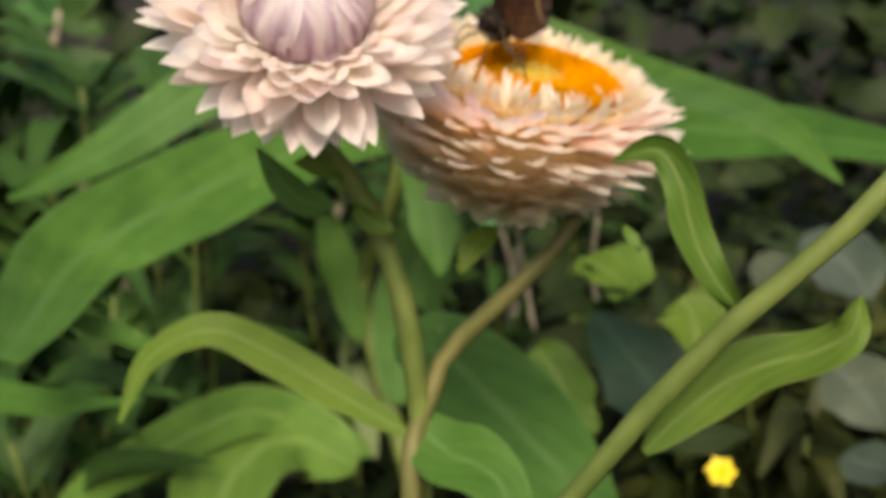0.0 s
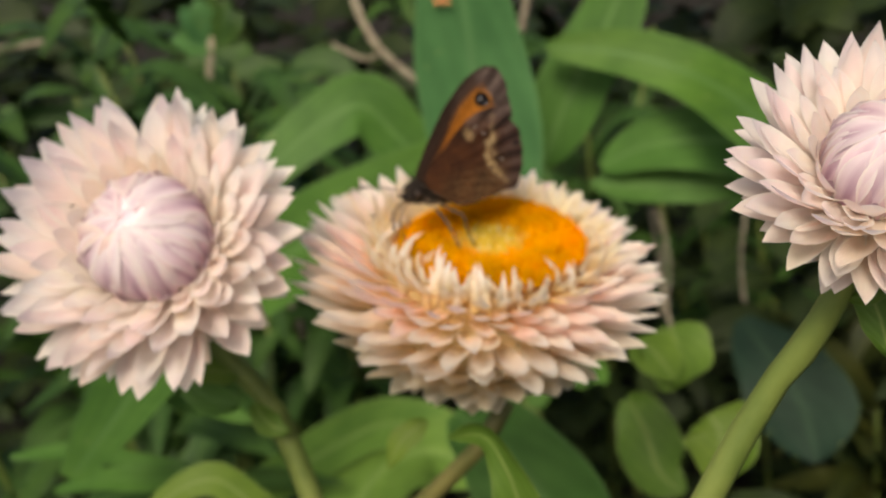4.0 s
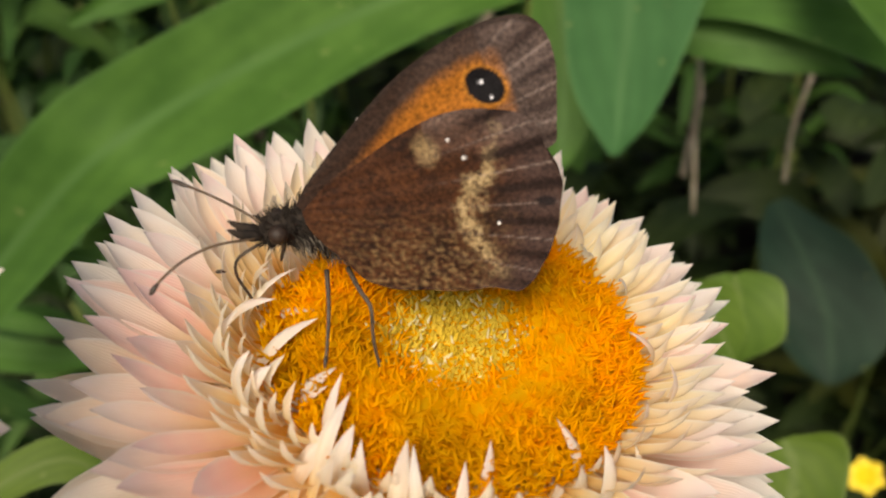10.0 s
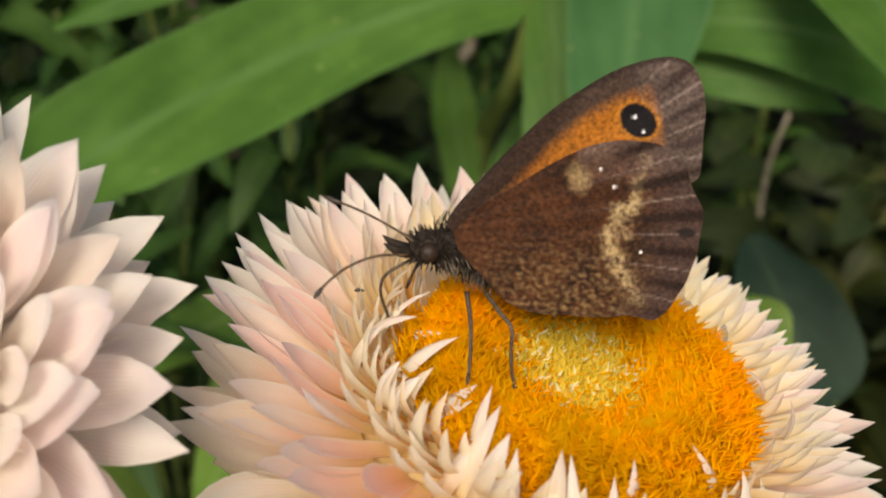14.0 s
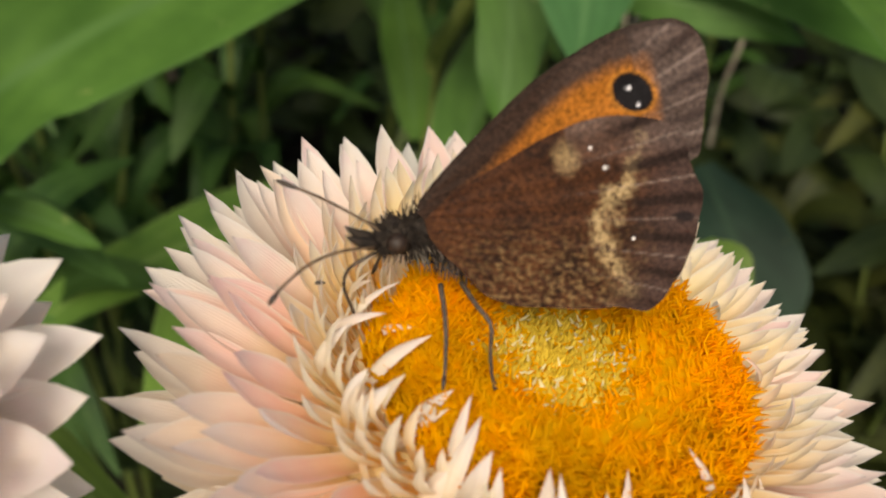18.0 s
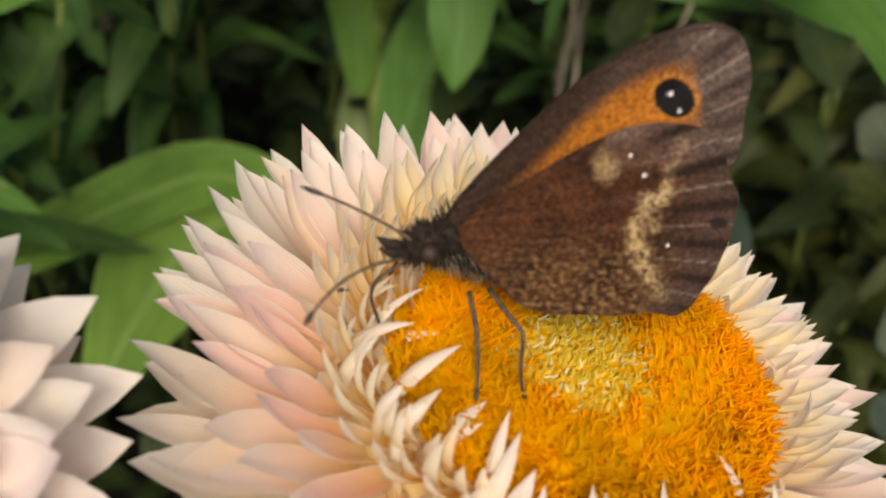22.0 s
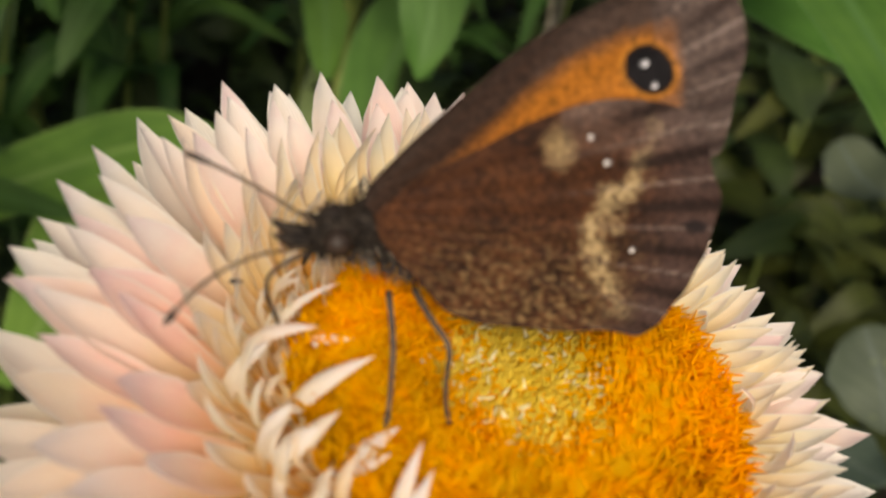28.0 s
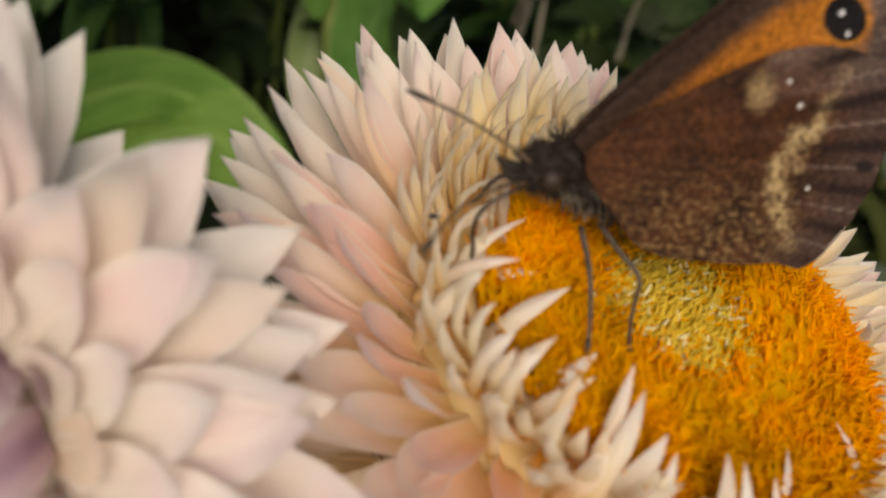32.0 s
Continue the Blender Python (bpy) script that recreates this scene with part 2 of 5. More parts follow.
def wing_material():
    m, nodes, links, shader = material("wing_scales", 0.7, 0.12)
    a = nodes.new("ShaderNodeVertexColor")
    a.layer_name = "scales"
    n = noise_node(nodes, links, 3800, 3, "Object")
    r = ramp(nodes, ((0.32, (0.45, 0.45, 0.45)), (0.68, (1.55, 1.5, 1.45))))
    links.new(n.outputs[0], r.inputs[0])
    c = mix_rgb(nodes, links, "MULTIPLY", a.outputs[0], r.outputs[0], 0.8)
    links.new(c, shader.inputs["Base Color"])
    bump(nodes, links, n.outputs[0], 0.3, 0.0001, shader)
    return m


WING = wing_material()


# ---- mesh helpers ----
def mesh(name, verts, faces, mat, uvs=None, smooth=True):
    me = bpy.data.meshes.new(name)
    me.from_pydata([tuple(v) for v in verts], [], faces)
    if uvs is not None:
        layer = me.uv_layers.new(name="UVMap")
        for loop in me.loops:
            layer.data[loop.index].uv = uvs[loop.vertex_index]
    if smooth:
        me.polygons.foreach_set("use_smooth", [True] * len(me.polygons))
    me.materials.append(mat)
    return me


def part(name, me, parent, label="", m=None):
    ob = new(name, me)
    ob.parent = parent
    if m is not None:
        ob.matrix_basis = m
    return tagged(ob, label) if label else ob


def thing(name, m, label, category, group=""):
    ob = new(name)
    ob.empty_display_size = 0.01
    ob.matrix_basis = m
    return tagged(ob, label, category, group)


def tube(points, radii, sides=8, cap=True):
    """Verts and faces of a tube along points."""
    pts = [Vector(p) for p in points]
    verts, faces = [], []
    up = Vector((0.3, 0.2, 1)).normalized()
    for i, p in enumerate(pts):
        d = (pts[min(i + 1, len(pts) - 1)] - pts[max(i - 1, 0)]).normalized()
        s = d.cross(up)
        if s.length < 0.05:
            s = d.cross(Vector((1, 0, 0)))
        s.normalize()
        up = s.cross(d)
        for k in range(sides):
            a = 2 * math.pi * k / sides
            verts.append(p + (s * math.cos(a) + up * math.sin(a)) * radii[i])
    for i in range(len(pts) - 1):
        for k in range(sides):
            q = (k + 1) % sides
            faces.append((i * sides + k, i * sides + q, (i + 1) * sides + q, (i + 1) * sides + k))
    if cap:
        faces.append(tuple(range(sides))[::-1])
        faces.append(tuple((len(pts) - 1) * sides + k for k in range(sides)))
    return verts, faces


def spline(points, n):
    """n points on a Catmull-Rom curve through the given ones."""
    p = [Vector(q) for q in points]
    p = [2 * p[0] - p[1], *p, 2 * p[-1] - p[-2]]
    out = []
    spans = len(p) - 3
    for k in range(n):
        s = k / (n - 1) * spans
        i = min(int(s), spans - 1)
        t = s - i
        a, b, c, d = p[i:i + 4]
        out.append(0.5 * (2 * b + (c - a) * t + (2 * a - 5 * b + 4 * c - d) * t * t + (3 * b - a - 3 * c + d) * t ** 3))
    return out


def joined(*pieces):
    verts, faces = [], []
    for v, f in pieces:
        o = len(verts)
        verts += v
        faces += [tuple(i + o for i in q) for q in f]
    return verts, faces


def stalk(points, r0, r1, n=14, sides=9, knots=0.06):
    pts = spline(points, n)
    radii = [(r0 + (r1 - r0) * k / (n - 1)) * (1 + knots * math.sin(k * 2.1)) for k in range(n)]
    return tube(pts, radii, sides)


def blade(points, width, up, fold=0.15, wave=0.05, tip=0.75, n=16, seed=0, across=8, widest=0.45, thick=0.00025):
    """A leaf along the curve; up: about where its face looks. Two skins, joined at the edge."""
    rng = random.Random(seed)
    ph = [rng.uniform(0, 6.28) for _ in range(4)]
    pts = spline(points, n)
    verts, faces, uvs = [], [], []
    up = Vector(up).normalized()
    for side in (1, -1):
        for i, p in enumerate(pts):
            s = i / (n - 1)
            d = (pts[min(i + 1, n - 1)] - pts[max(i - 1, 0)]).normalized()
            right = d.cross(up).normalized()
            face = right.cross(d)
            e = math.log(0.5) / math.log(widest)
            w = width * 0.5 * (math.sin(math.pi * min(s ** e, 0.995)) ** tip + 0.04 + 0.16 * (1 - s) ** 4)
            for j in range(across + 1):
                v = 2 * j / across - 1
                lift = abs(v) ** 1.5 * fold * w + width * wave * v * v * math.sin(s * 9 + ph[0 if v > 0 else 1]) + width * wave * 0.6 * math.sin(s * 5 + ph[2]) * v
                verts.append(p + right * (w * v * (1 + 0.05 * math.sin(s * 14 + ph[3] + v))) + face * (lift + side * thick * (1 - v * v)))
                uvs.append((s, j / across))
    row = across + 1
    half = n * row
    for i in range(n - 1):
        for j in range(across):
            a = i * row + j
            faces.append((a, a + 1, a + row + 1, a + row))
            b = half + a
            faces.append((b, b + row, b + row + 1, b + 1))
    return verts, faces, uvs

SCAR = plain_material("leaf_scar", (0.35, 0.12, 0.05), (0.55, 0.25, 0.10), 800, 0.8, 0.2)
PINK = plain_material("pink_petal", (0.62, 0.18, 0.36), (0.85, 0.55, 0.68), 160, 0.6, 0.2)
LEMON = plain_material("yellow_petal", (0.70, 0.50, 0.01), (0.85, 0.68, 0.03), 300, 0.5, 0.3)

# ---- the strawflower heads ----
BUD_SKIN = plain_material("bud_skin", (0.62, 0.42, 0.50), (0.80, 0.68, 0.70), 350)
U = 0.009


def bract_mesh(name, mat, base, tip, width, bow, cup, tip_curl, seed):
    """One papery bract in its radial plane, base and tip as (radius, height) in units of U; bow bends it, tip_curl turns its point."""
    rng = random.Random(seed)
    n, m = 9, 4
    verts, faces, uvs = [], [], []
    br, bz = base
    tr, tz = tip
    length = math.hypot(tr - br, tz - bz)
    dr, dz = (tr - br) / length, (tz - bz) / length
    skew = rng.uniform(-0.12, 0.12)
    for i in range(n):
        s = i / (n - 1)
        off = bow * length * 4 * s * (1 - s) * 0.5 + tip_curl * length * max(0, s - 0.6) ** 2 * 3
        r = br + dr * length * s - dz * off
        z = bz + dz * length * s + dr * off
        w = width * 0.5 * (0.6 + 0.8 * s if s < 0.5 else max(0.012, 1 - ((s - 0.5) / 0.5) ** 2.5))
        for j in range(m + 1):
            v = 2 * j / m - 1
            lift = cup * w * (abs(v) ** 1.4) + 0.05 * w * math.sin(s * 9 + seed) * v
            verts.append((U * (r - dz * lift), U * (w * v + skew * length * s * s), U * (z + dr * lift)))
            uvs.append((s, j / m))
    for i in range(n - 1):
        for j in range(m):
            a = i * (m + 1) + j
            faces.append((a, a + 1, a + m + 2, a + m + 1))
    return mesh(name, verts, faces, mat, uvs)


def bract_row(head, rng, count, mat, base, tip, width, bow=0.1, cup=0.35, tip_curl=0.0, jitter=0.07, phase=0.0, rise=0.0, loose=1.0, bed=None, aside=(0, 0, 0)):
    variants = [bract_mesh("bract", mat, (base[0] + rng.uniform(-0.03, 0.03), base[1]),
                           (tip[0] + rng.uniform(-1, 1) * jitter, tip[1] + rng.uniform(-1, 1) * jitter), width * rng.uniform(0.88, 1.12),
                           bow + rng.uniform(-0.06, 0.06), cup * rng.uniform(0.6, 1.3), tip_curl * rng.uniform(0.5, 1.4), rng.randint(0, 999)) for _ in range(5)]
    for k in range(count):
        a = 2 * math.pi * (k + phase + rng.uniform(-0.16, 0.16)) / count
        m = Matrix.Translation(Vector(aside) * U) @ Matrix.Rotation(a, 4, "Z") @ Matrix.Translation((base[0] * U, 0, base[1] * U)) @ pose(0, 0, 0, rng.uniform(-14, 14) * loose, rng.uniform(-5, 5) * loose - rise * math.cos(a - 2.65), rng.uniform(-6, 6) * loose) \
            @ Matrix.Translation((-base[0] * U, 0, -base[1] * U))
        me = variants[rng.randrange(5)]
        if bed is None:
            part("bract", me, head, "", m)
        else:
            o = len(bed[0])
            layer = me.uv_layers[0].data
            seen = {loop.vertex_index: tuple(layer[loop.index].uv) for loop in me.loops}
            bed[0].extend(m @ v.co for v in me.vertices)
            bed[1].extend(tuple(i + o for i in p.vertices) for p in me.polygons)
            bed[2].extend(seen[k] for k in range(len(me.vertices)))


def bract_bed(name, head, mat, bed, label):
    """Many overlapping bracts that cannot be told apart singly, as one layer."""
    ob = part(name, mesh(name, bed[0], bed[1], mat, bed[2]), head, label)
    ob["kind"] = "stuff"


def turned(profile, sides=28):
    """A solid of revolution, (radius, height) in units of U."""
    verts, faces = [], []
    for r, z in profile:
        for k in range(sides):
            a = 2 * math.pi * k / sides
            verts.append((U * r * math.cos(a), U * r * math.sin(a), U * z))
    for i in range(len(profile) - 1):
        for k in range(sides):
            q = (k + 1) % sides
            faces.append((i * sides + k, i * sides + q, (i + 1) * sides + q, (i + 1) * sides + k))
    faces.append(tuple(range(sides))[::-1])
    faces.append(tuple((len(profile) - 1) * sides + k for k in range(sides)))
    return verts, faces


def florets(rng, spots, height, radius, lean, hook):
    """Many tiny tube florets joined: each a tapered, bent tube with a flared, toothed mouth."""
    out = []
    for x, y, z in spots:
        d = Vector((x, y, 0))
        outward = d.normalized() if d.length > 1e-6 else Vector((1, 0, 0))
        a = rng.uniform(0, 6.28)
        wild = Vector((math.cos(a), math.sin(a), 0))
        h = height * rng.uniform(0.7, 1.3) * U
        p0 = Vector((x, y, z)) * U
        dirn = (Vector((0, 0, 1)) + outward * lean + wild * 0.35).normalized()
        p1 = p0 + dirn * h * 0.55
        p2 = p1 + (dirn + wild * hook).normalized() * h * 0.45
        r = radius * U * rng.uniform(0.8, 1.2)
        out.append(tube([p0, p1, p2], [r * 0.7, r, r * 0.25], 3, False))
    return joined(*out)


CLAWS_FROM, CLAWS_SPAN = radians(176), radians(92)


def open_flower(m):
    """The strawflower in full bloom on which the butterfly sits."""
    rng = random.Random(5)
    flower = thing("strawflower", m, "open strawflower, cream papery bracts around a wide orange disc", "flower", "strawflowers")
    head = part("flower_head", mesh("flower_head", *turned([(0.2, -2.6), (0.6, -2.45), (1.1, -2.15), (1.55, -1.75), (1.8, -1.3), (1.75, -0.9), (1.55, -0.5), (1.42, -0.25), (1.0, -0.2), (0.3, -0.22)]), RECEPTACLE), flower)
    rows = ((16, BRACT_OUTER, (0.35, -2.4), (1.05, -2.5), 0.46, 0.1, 0.3, -0.1, 2.0),
            (22, BRACT_OUTER, (0.6, -2.38), (1.5, -2.3), 0.48, 0.08, 0.3, -0.05, 2.0),
            (26, BRACT_OUTER, (0.9, -2.25), (1.88, -2.0), 0.48, 0.06, 0.3, -0.03, 3.0),
            (30, BRACT_OUTER, (1.2, -2.05), (2.2, -1.66), 0.48, 0.05, 0.3, 0.0, 3.0),
            (34, BRACT_OUTER, (1.45, -1.8), (2.45, -1.3), 0.48, 0.03, 0.3, 0.0, 4.0),
            (36, BRACT_OUTER, (1.62, -1.5), (2.68, -0.95), 0.47, 0.0, 0.35, 0.03, 5.0),
            (38, BRACT_CREAM, (1.72, -1.2), (2.94, -0.66), 0.44, -0.02, 0.38, 0.05, 6.0),
            (38, BRACT_CREAM, (1.75, -0.95), (3.02, -0.40), 0.40, -0.03, 0.4, 0.06, 9.0),
            (41, BRACT_INNER, (1.65, -0.75), (2.86, -0.14), 0.37, -0.05, 0.45, 0.06, 8.5),
            (44, BRACT_INNER, (1.55, -0.6), (2.62, 0.0), 0.34, -0.08, 0.45, 0.08, 8.0),
            (46, BRACT_INNER, (1.48, -0.5), (2.40, 0.08), 0.29, -0.1, 0.5, 0.12, 8.0),
            (66, BRACT_GOLD, (1.47, -0.4), (2.14, 0.16), 0.18, -0.1, 0.5, 0.25, 12.0),
            (72, BRACT_GOLD, (1.45, -0.35), (1.93, 0.17), 0.14, -0.12, 0.55, 0.35, 12.0),
            (64, BRACT_GOLD, (1.42, -0.3), (1.72, 0.12), 0.11, -0.15, 0.6, 0.5, 12.0))
    scales, spikes = ([], [], []), ([], [], [])
    for k, (count, mat, base, tip, width, bow, cup, curl, rise) in enumerate(rows):
        bract_row(head, rng, count, mat, base, tip, width, bow, cup, curl, 0.09, k * 0.37, rise, 1.0, scales if k < 5 else spikes if mat == BRACT_GOLD else None, (0, 0, 0) if mat == BRACT_GOLD else (-0.18, -0.02, 0))
    bract_bed("bract_bowl", head, BRACT_OUTER, scales, "overlapping golden-cream scales")
    bract_bed("bract_fringe", head, BRACT_GOLD, spikes, "fine yellow-cream spikes round the disc")
    # white claws that lean in over the rim of the disc
    claws = [bract_mesh("bract", BRACT_CURL, (1.55, -0.3), (1.40 + rng.uniform(-0.28, 0.22), 0.36 + rng.uniform(-0.14, 0.16)), rng.uniform(0.10, 0.17), rng.uniform(-0.36, -0.16), 0.7, 0.3, k) for k in range(9)]
    for k in range(20):
        a = CLAWS_FROM + max(0.0, (k + rng.uniform(-1.1, 1.1)) / 20) ** 1.15 * CLAWS_SPAN
        part("bract", claws[k % 9], head, "", Matrix.Rotation(a, 4, "Z") @ pose(rng.uniform(-0.04, 0.32) * U, 0, rng.uniform(-0.24, 0.02) * U, rng.uniform(-14, 14), rng.uniform(-5, 5), rng.uniform(-7, 7)))
    for k in range(17):
        a = radians(270 + 8.5 * k) + rng.uniform(-0.08, 0.08)
        part("bract", claws[k % 9], head, "", Matrix.Rotation(a, 4, "Z") @ pose(rng.uniform(0.06, 0.24) * U, 0, rng.uniform(-0.42, -0.16) * U, rng.uniform(-9, 9), 0, rng.uniform(-5, 5)))
    # golden bracts that hide the far rim of the disc behind the butterfly's head
    inner = [bract_mesh("bract", BRACT_GOLD, (1.2, -0.3), (1.42 + rng.uniform(-0.08, 0.1), 0.16 + rng.uniform(-0.1, 0.1)), rng.uniform(0.16, 0.22), -0.1, 0.5, 0.2, k) for k in range(5)]
    for k in range(30):
        part("bract", inner[k % 5], head, "", Matrix.Rotation(radians(98 + 80 * (k + rng.uniform(-0.3, 0.3)) / 30), 4, "Z") @ pose(rng.uniform(-0.12, 0.12) * U, 0, rng.uniform(-0.06, 0.04) * U, rng.uniform(-8, 8), rng.uniform(-4, 4), 0))
    golden = math.pi * (3 - math.sqrt(5))
    ring, middle, pale = [], [], []
    for k in range(8600):
        r = 1.47 * math.sqrt((k + 0.5) / 8600)
        a = k * golden
        x, y = r * math.cos(a) + rng.uniform(-0.02, 0.02) + 0.05, r * math.sin(a) + rng.uniform(-0.02, 0.02) - 0.1
        if y * 0.85 - x * 0.53 > 1.02:
            continue
        z = -0.2 + 0.12 * math.exp(-((r - 1.05) / 0.4) ** 2)
        if r > 0.55 + rng.uniform(-0.16, 0.12):
            ring.append((x, y, z))
        elif rng.random() < (0.24 if 0.26 < r < 0.58 and math.sin(a * 2.0 + 1.0) > -0.3 else 0.08):
            pale.append((x, y, z))
        else:
            middle.append((x, y, z))
    part("disc_base", mesh("disc_base", *turned([(1.38, -0.3), (1.32, -0.09), (1.15, 0.03), (0.9, 0.03), (0.6, -0.08), (0.1, -0.12)]), ORANGE), head)
    disc = part("disc", mesh("disc", *florets(rng, ring, 0.19, 0.016, 0.15, 0.6), ORANGE), head, "ring of orange tube florets")
    part("disc_centre", mesh("disc_centre", *florets(rng, middle, 0.13, 0.030, 0.0, 0.1), YELLOW), head, "closed yellow florets")
    part("floret_fluff", mesh("floret_fluff", *florets(rng, pale, 0.14, 0.022, 0.0, 0.35), CREAM), head, "cream fluffy florets")
    disc["kind"] = "stuff"
    return flower


def budding_flower(m, seed, label, size):
    """A half-open strawflower: rows of white bracts around a closed pink bud."""
    rng = random.Random(seed)
    flower = thing("strawflower", m, label, "flower", "strawflowers")
    head = part("flower_head", mesh("flower_head", *turned([(0.25, -1.75), (0.7, -1.6), (1.1, -1.15), (1.2, -0.5), (1.0, 0.1), (0.6, 0.5), (0.1, 0.62)]), RECEPTACLE_PALE), flower)
    head.scale = (size, size, size)
    rows = ((16, BRACT_WHITE, (0.5, -1.55), (1.4, -1.45), 0.54, 0.15, 0.35, -0.1),
            (26, BRACT_WHITE, (0.8, -1.45), (2.05, -1.15), 0.5, 0.12, 0.4, -0.05),
            (27, BRACT_WHITE, (0.95, -1.25), (2.6, -0.76), 0.60, 0.08, 0.4, 0.0),
            (27, BRACT_WHITE, (1.05, -1.05), (2.98, -0.32), 0.62, 0.0, 0.45, 0.05),
            (27, BRACT_WHITE, (1.1, -0.85), (2.95, 0.2), 0.60, -0.05, 0.45, 0.08),
            (24, BRACT_WHITE, (1.12, -0.65), (2.66, 0.66), 0.56, -0.08, 0.45, 0.1),
            (22, BRACT_WHITE, (1.12, -0.5), (2.3, 0.70), 0.52, -0.1, 0.45, 0.12),
            (20, BRACT_WHITE, (1.10, -0.45), (1.95, 0.56), 0.50, -0.12, 0.4, 0.1),
            (18, BRACT_WHITE, (1.12, -0.42), (1.6, 0.36), 0.48, -0.14, 0.35, 0.05))
    for k, (count, mat, base, tip, width, bow, cup, curl) in enumerate(rows):
        bract_row(head, rng, count, mat, base, tip, width, bow, cup, curl, 0.1, k * 0.37)
    part("bud", mesh("bud", *turned([(1.08, -0.5), (1.15, -0.15), (1.12, 0.15), (0.98, 0.44), (0.72, 0.66), (0.40, 0.78), (0.1, 0.81)]), BUD_SKIN), head, "closed pale mauve centre")
    for count, base, tip, width, bow in ((15, (1.17, -0.4), (0.62, 0.76), 0.58, -0.34), (13, (1.16, -0.25), (0.40, 0.83), 0.56, -0.40), (10, (1.11, -0.05), (0.08, 0.87), 0.56, -0.42)):
        bract_row(head, rng, count, BRACT_BUD, base, tip, width, bow, -0.12, 0.0, 0.02, rng.random(), 0.0, 0.2)
    bract_row(head, rng, 9, BRACT_MAUVE, (1.22, -0.45), (1.24, 0.16), 0.30, -0.1, 0.2, 0.0, 0.08)
    return flower


TILT = Matrix.Rotation(radians(8), 4, Vector((0.3, 0.95, 0)).normalized())
MAIN = Matrix.Translation((0, 0, 0.42)) @ TILT


def spot(x, y, z):
    """World place of a point given in units of U in the open flower's own axes."""
    return MAIN @ Vector((x * U, y * U, z * U))


def facing(place, axis):
    return Matrix.Translation(place) @ Vector(axis).to_track_quat("Z", "Y").to_matrix().to_4x4()


main_flower = open_flower(MAIN)
main_head = main_flower.children[0]
AXIS_LEFT = Vector((-0.14, -0.65, 0.74)).normalized()
LEFT = facing((-0.0465, -0.0105, 0.4315), AXIS_LEFT)
left_flower = budding_flower(LEFT, 11, "half-open white strawflower with a closed pink-striped bud", 0.78)
AXIS_RIGHT = Vector((-0.1, -0.55, 0.83)).normalized()
right_flower = budding_flower(facing((0.0289, -0.0563, 0.4466), AXIS_RIGHT), 17, "white strawflower with a pink bud on a thick diagonal stem", 0.466)


# ---- the butterfly ----
def wing_place(a, b, side=0.0):
    """From wing coordinates (a along the body, b up, from the wing's root) to the flower's axes."""
    out = Vector((0.191, 0.926, -0.325))
    return (Vector((-1.226, 0.212, 0.940)) + Vector((0.2916, -0.0402, 0.0571)) * a + Vector((-0.1276, 0.1279, 0.2892)) * b + out * side) * U


def inside(poly, x, y):
    hit = False
    for (x0, y0), (x1, y1) in zip(poly, poly[1:] + poly[:1]):
        if (y0 > y) != (y1 > y) and x < (x1 - x0) * (y - y0) / (y1 - y0) + x0:
            hit = not hit
    return hit


def near_line(line, x, y):
    best = 9.0
    for (x0, y0), (x1, y1) in zip(line, line[1:]):
        dx, dy = x1 - x0, y1 - y0
        t = max(0, min(1, ((x - x0) * dx + (y - y0) * dy) / (dx * dx + dy * dy)))
        best = min(best, math.hypot(x - x0 - t * dx, y - y0 - t * dy))
    return best


FORE = [(0.0, 0.0), (0.35, 0.36), (0.75, 0.7), (1.5, 1.3), (2.3, 1.9), (3.2, 2.54), (4.1, 3.04), (5.0, 3.46), (5.8, 3.7), (6.47, 3.79), (6.82, 3.65), (7.0, 3.3), (7.0, 2.8), (6.87, 2.25), (6.68, 1.62), (6.45, 1.1),
        (5.5, 0.9), (4.0, 0.6), (2.0, 0.1), (0.6, -0.5)]
HIND = [(0.15, -0.1), (1.0, 0.52), (2.0, 1.02), (3.0, 1.52), (4.0, 1.9), (4.9, 2.03), (5.8, 1.9), (6.2, 1.6), (6.25, 1.2), (6.32, 0.85), (6.44, 0.5), (6.40, 0.2), (6.22, -0.2), (6.08, -0.6), (5.82, -1.0),
        (5.6, -1.32), (5.3, -1.66), (5.05, -1.9), (4.7, -2.12), (4.35, -2.06), (4.0, -2.0), (3.5, -2.04), (2.95, -2.05), (2.5, -2.0), (2.0, -2.0), (1.5, -1.92), (1.05, -1.72), (0.7, -1.25), (0.2, -0.6)]
BAND = [(5.3, 1.55), (5.05, 1.1), (4.85, 0.75), (4.3, 0.2), (4.05, -0.1), (3.98, -0.5), (4.15, -1.1), (4.4, -1.6)]


def mixed(c, d, t):
    t = max(0.0, min(1.0, t))
    return tuple(p + (q - p) * t for p, q in zip(c, d))


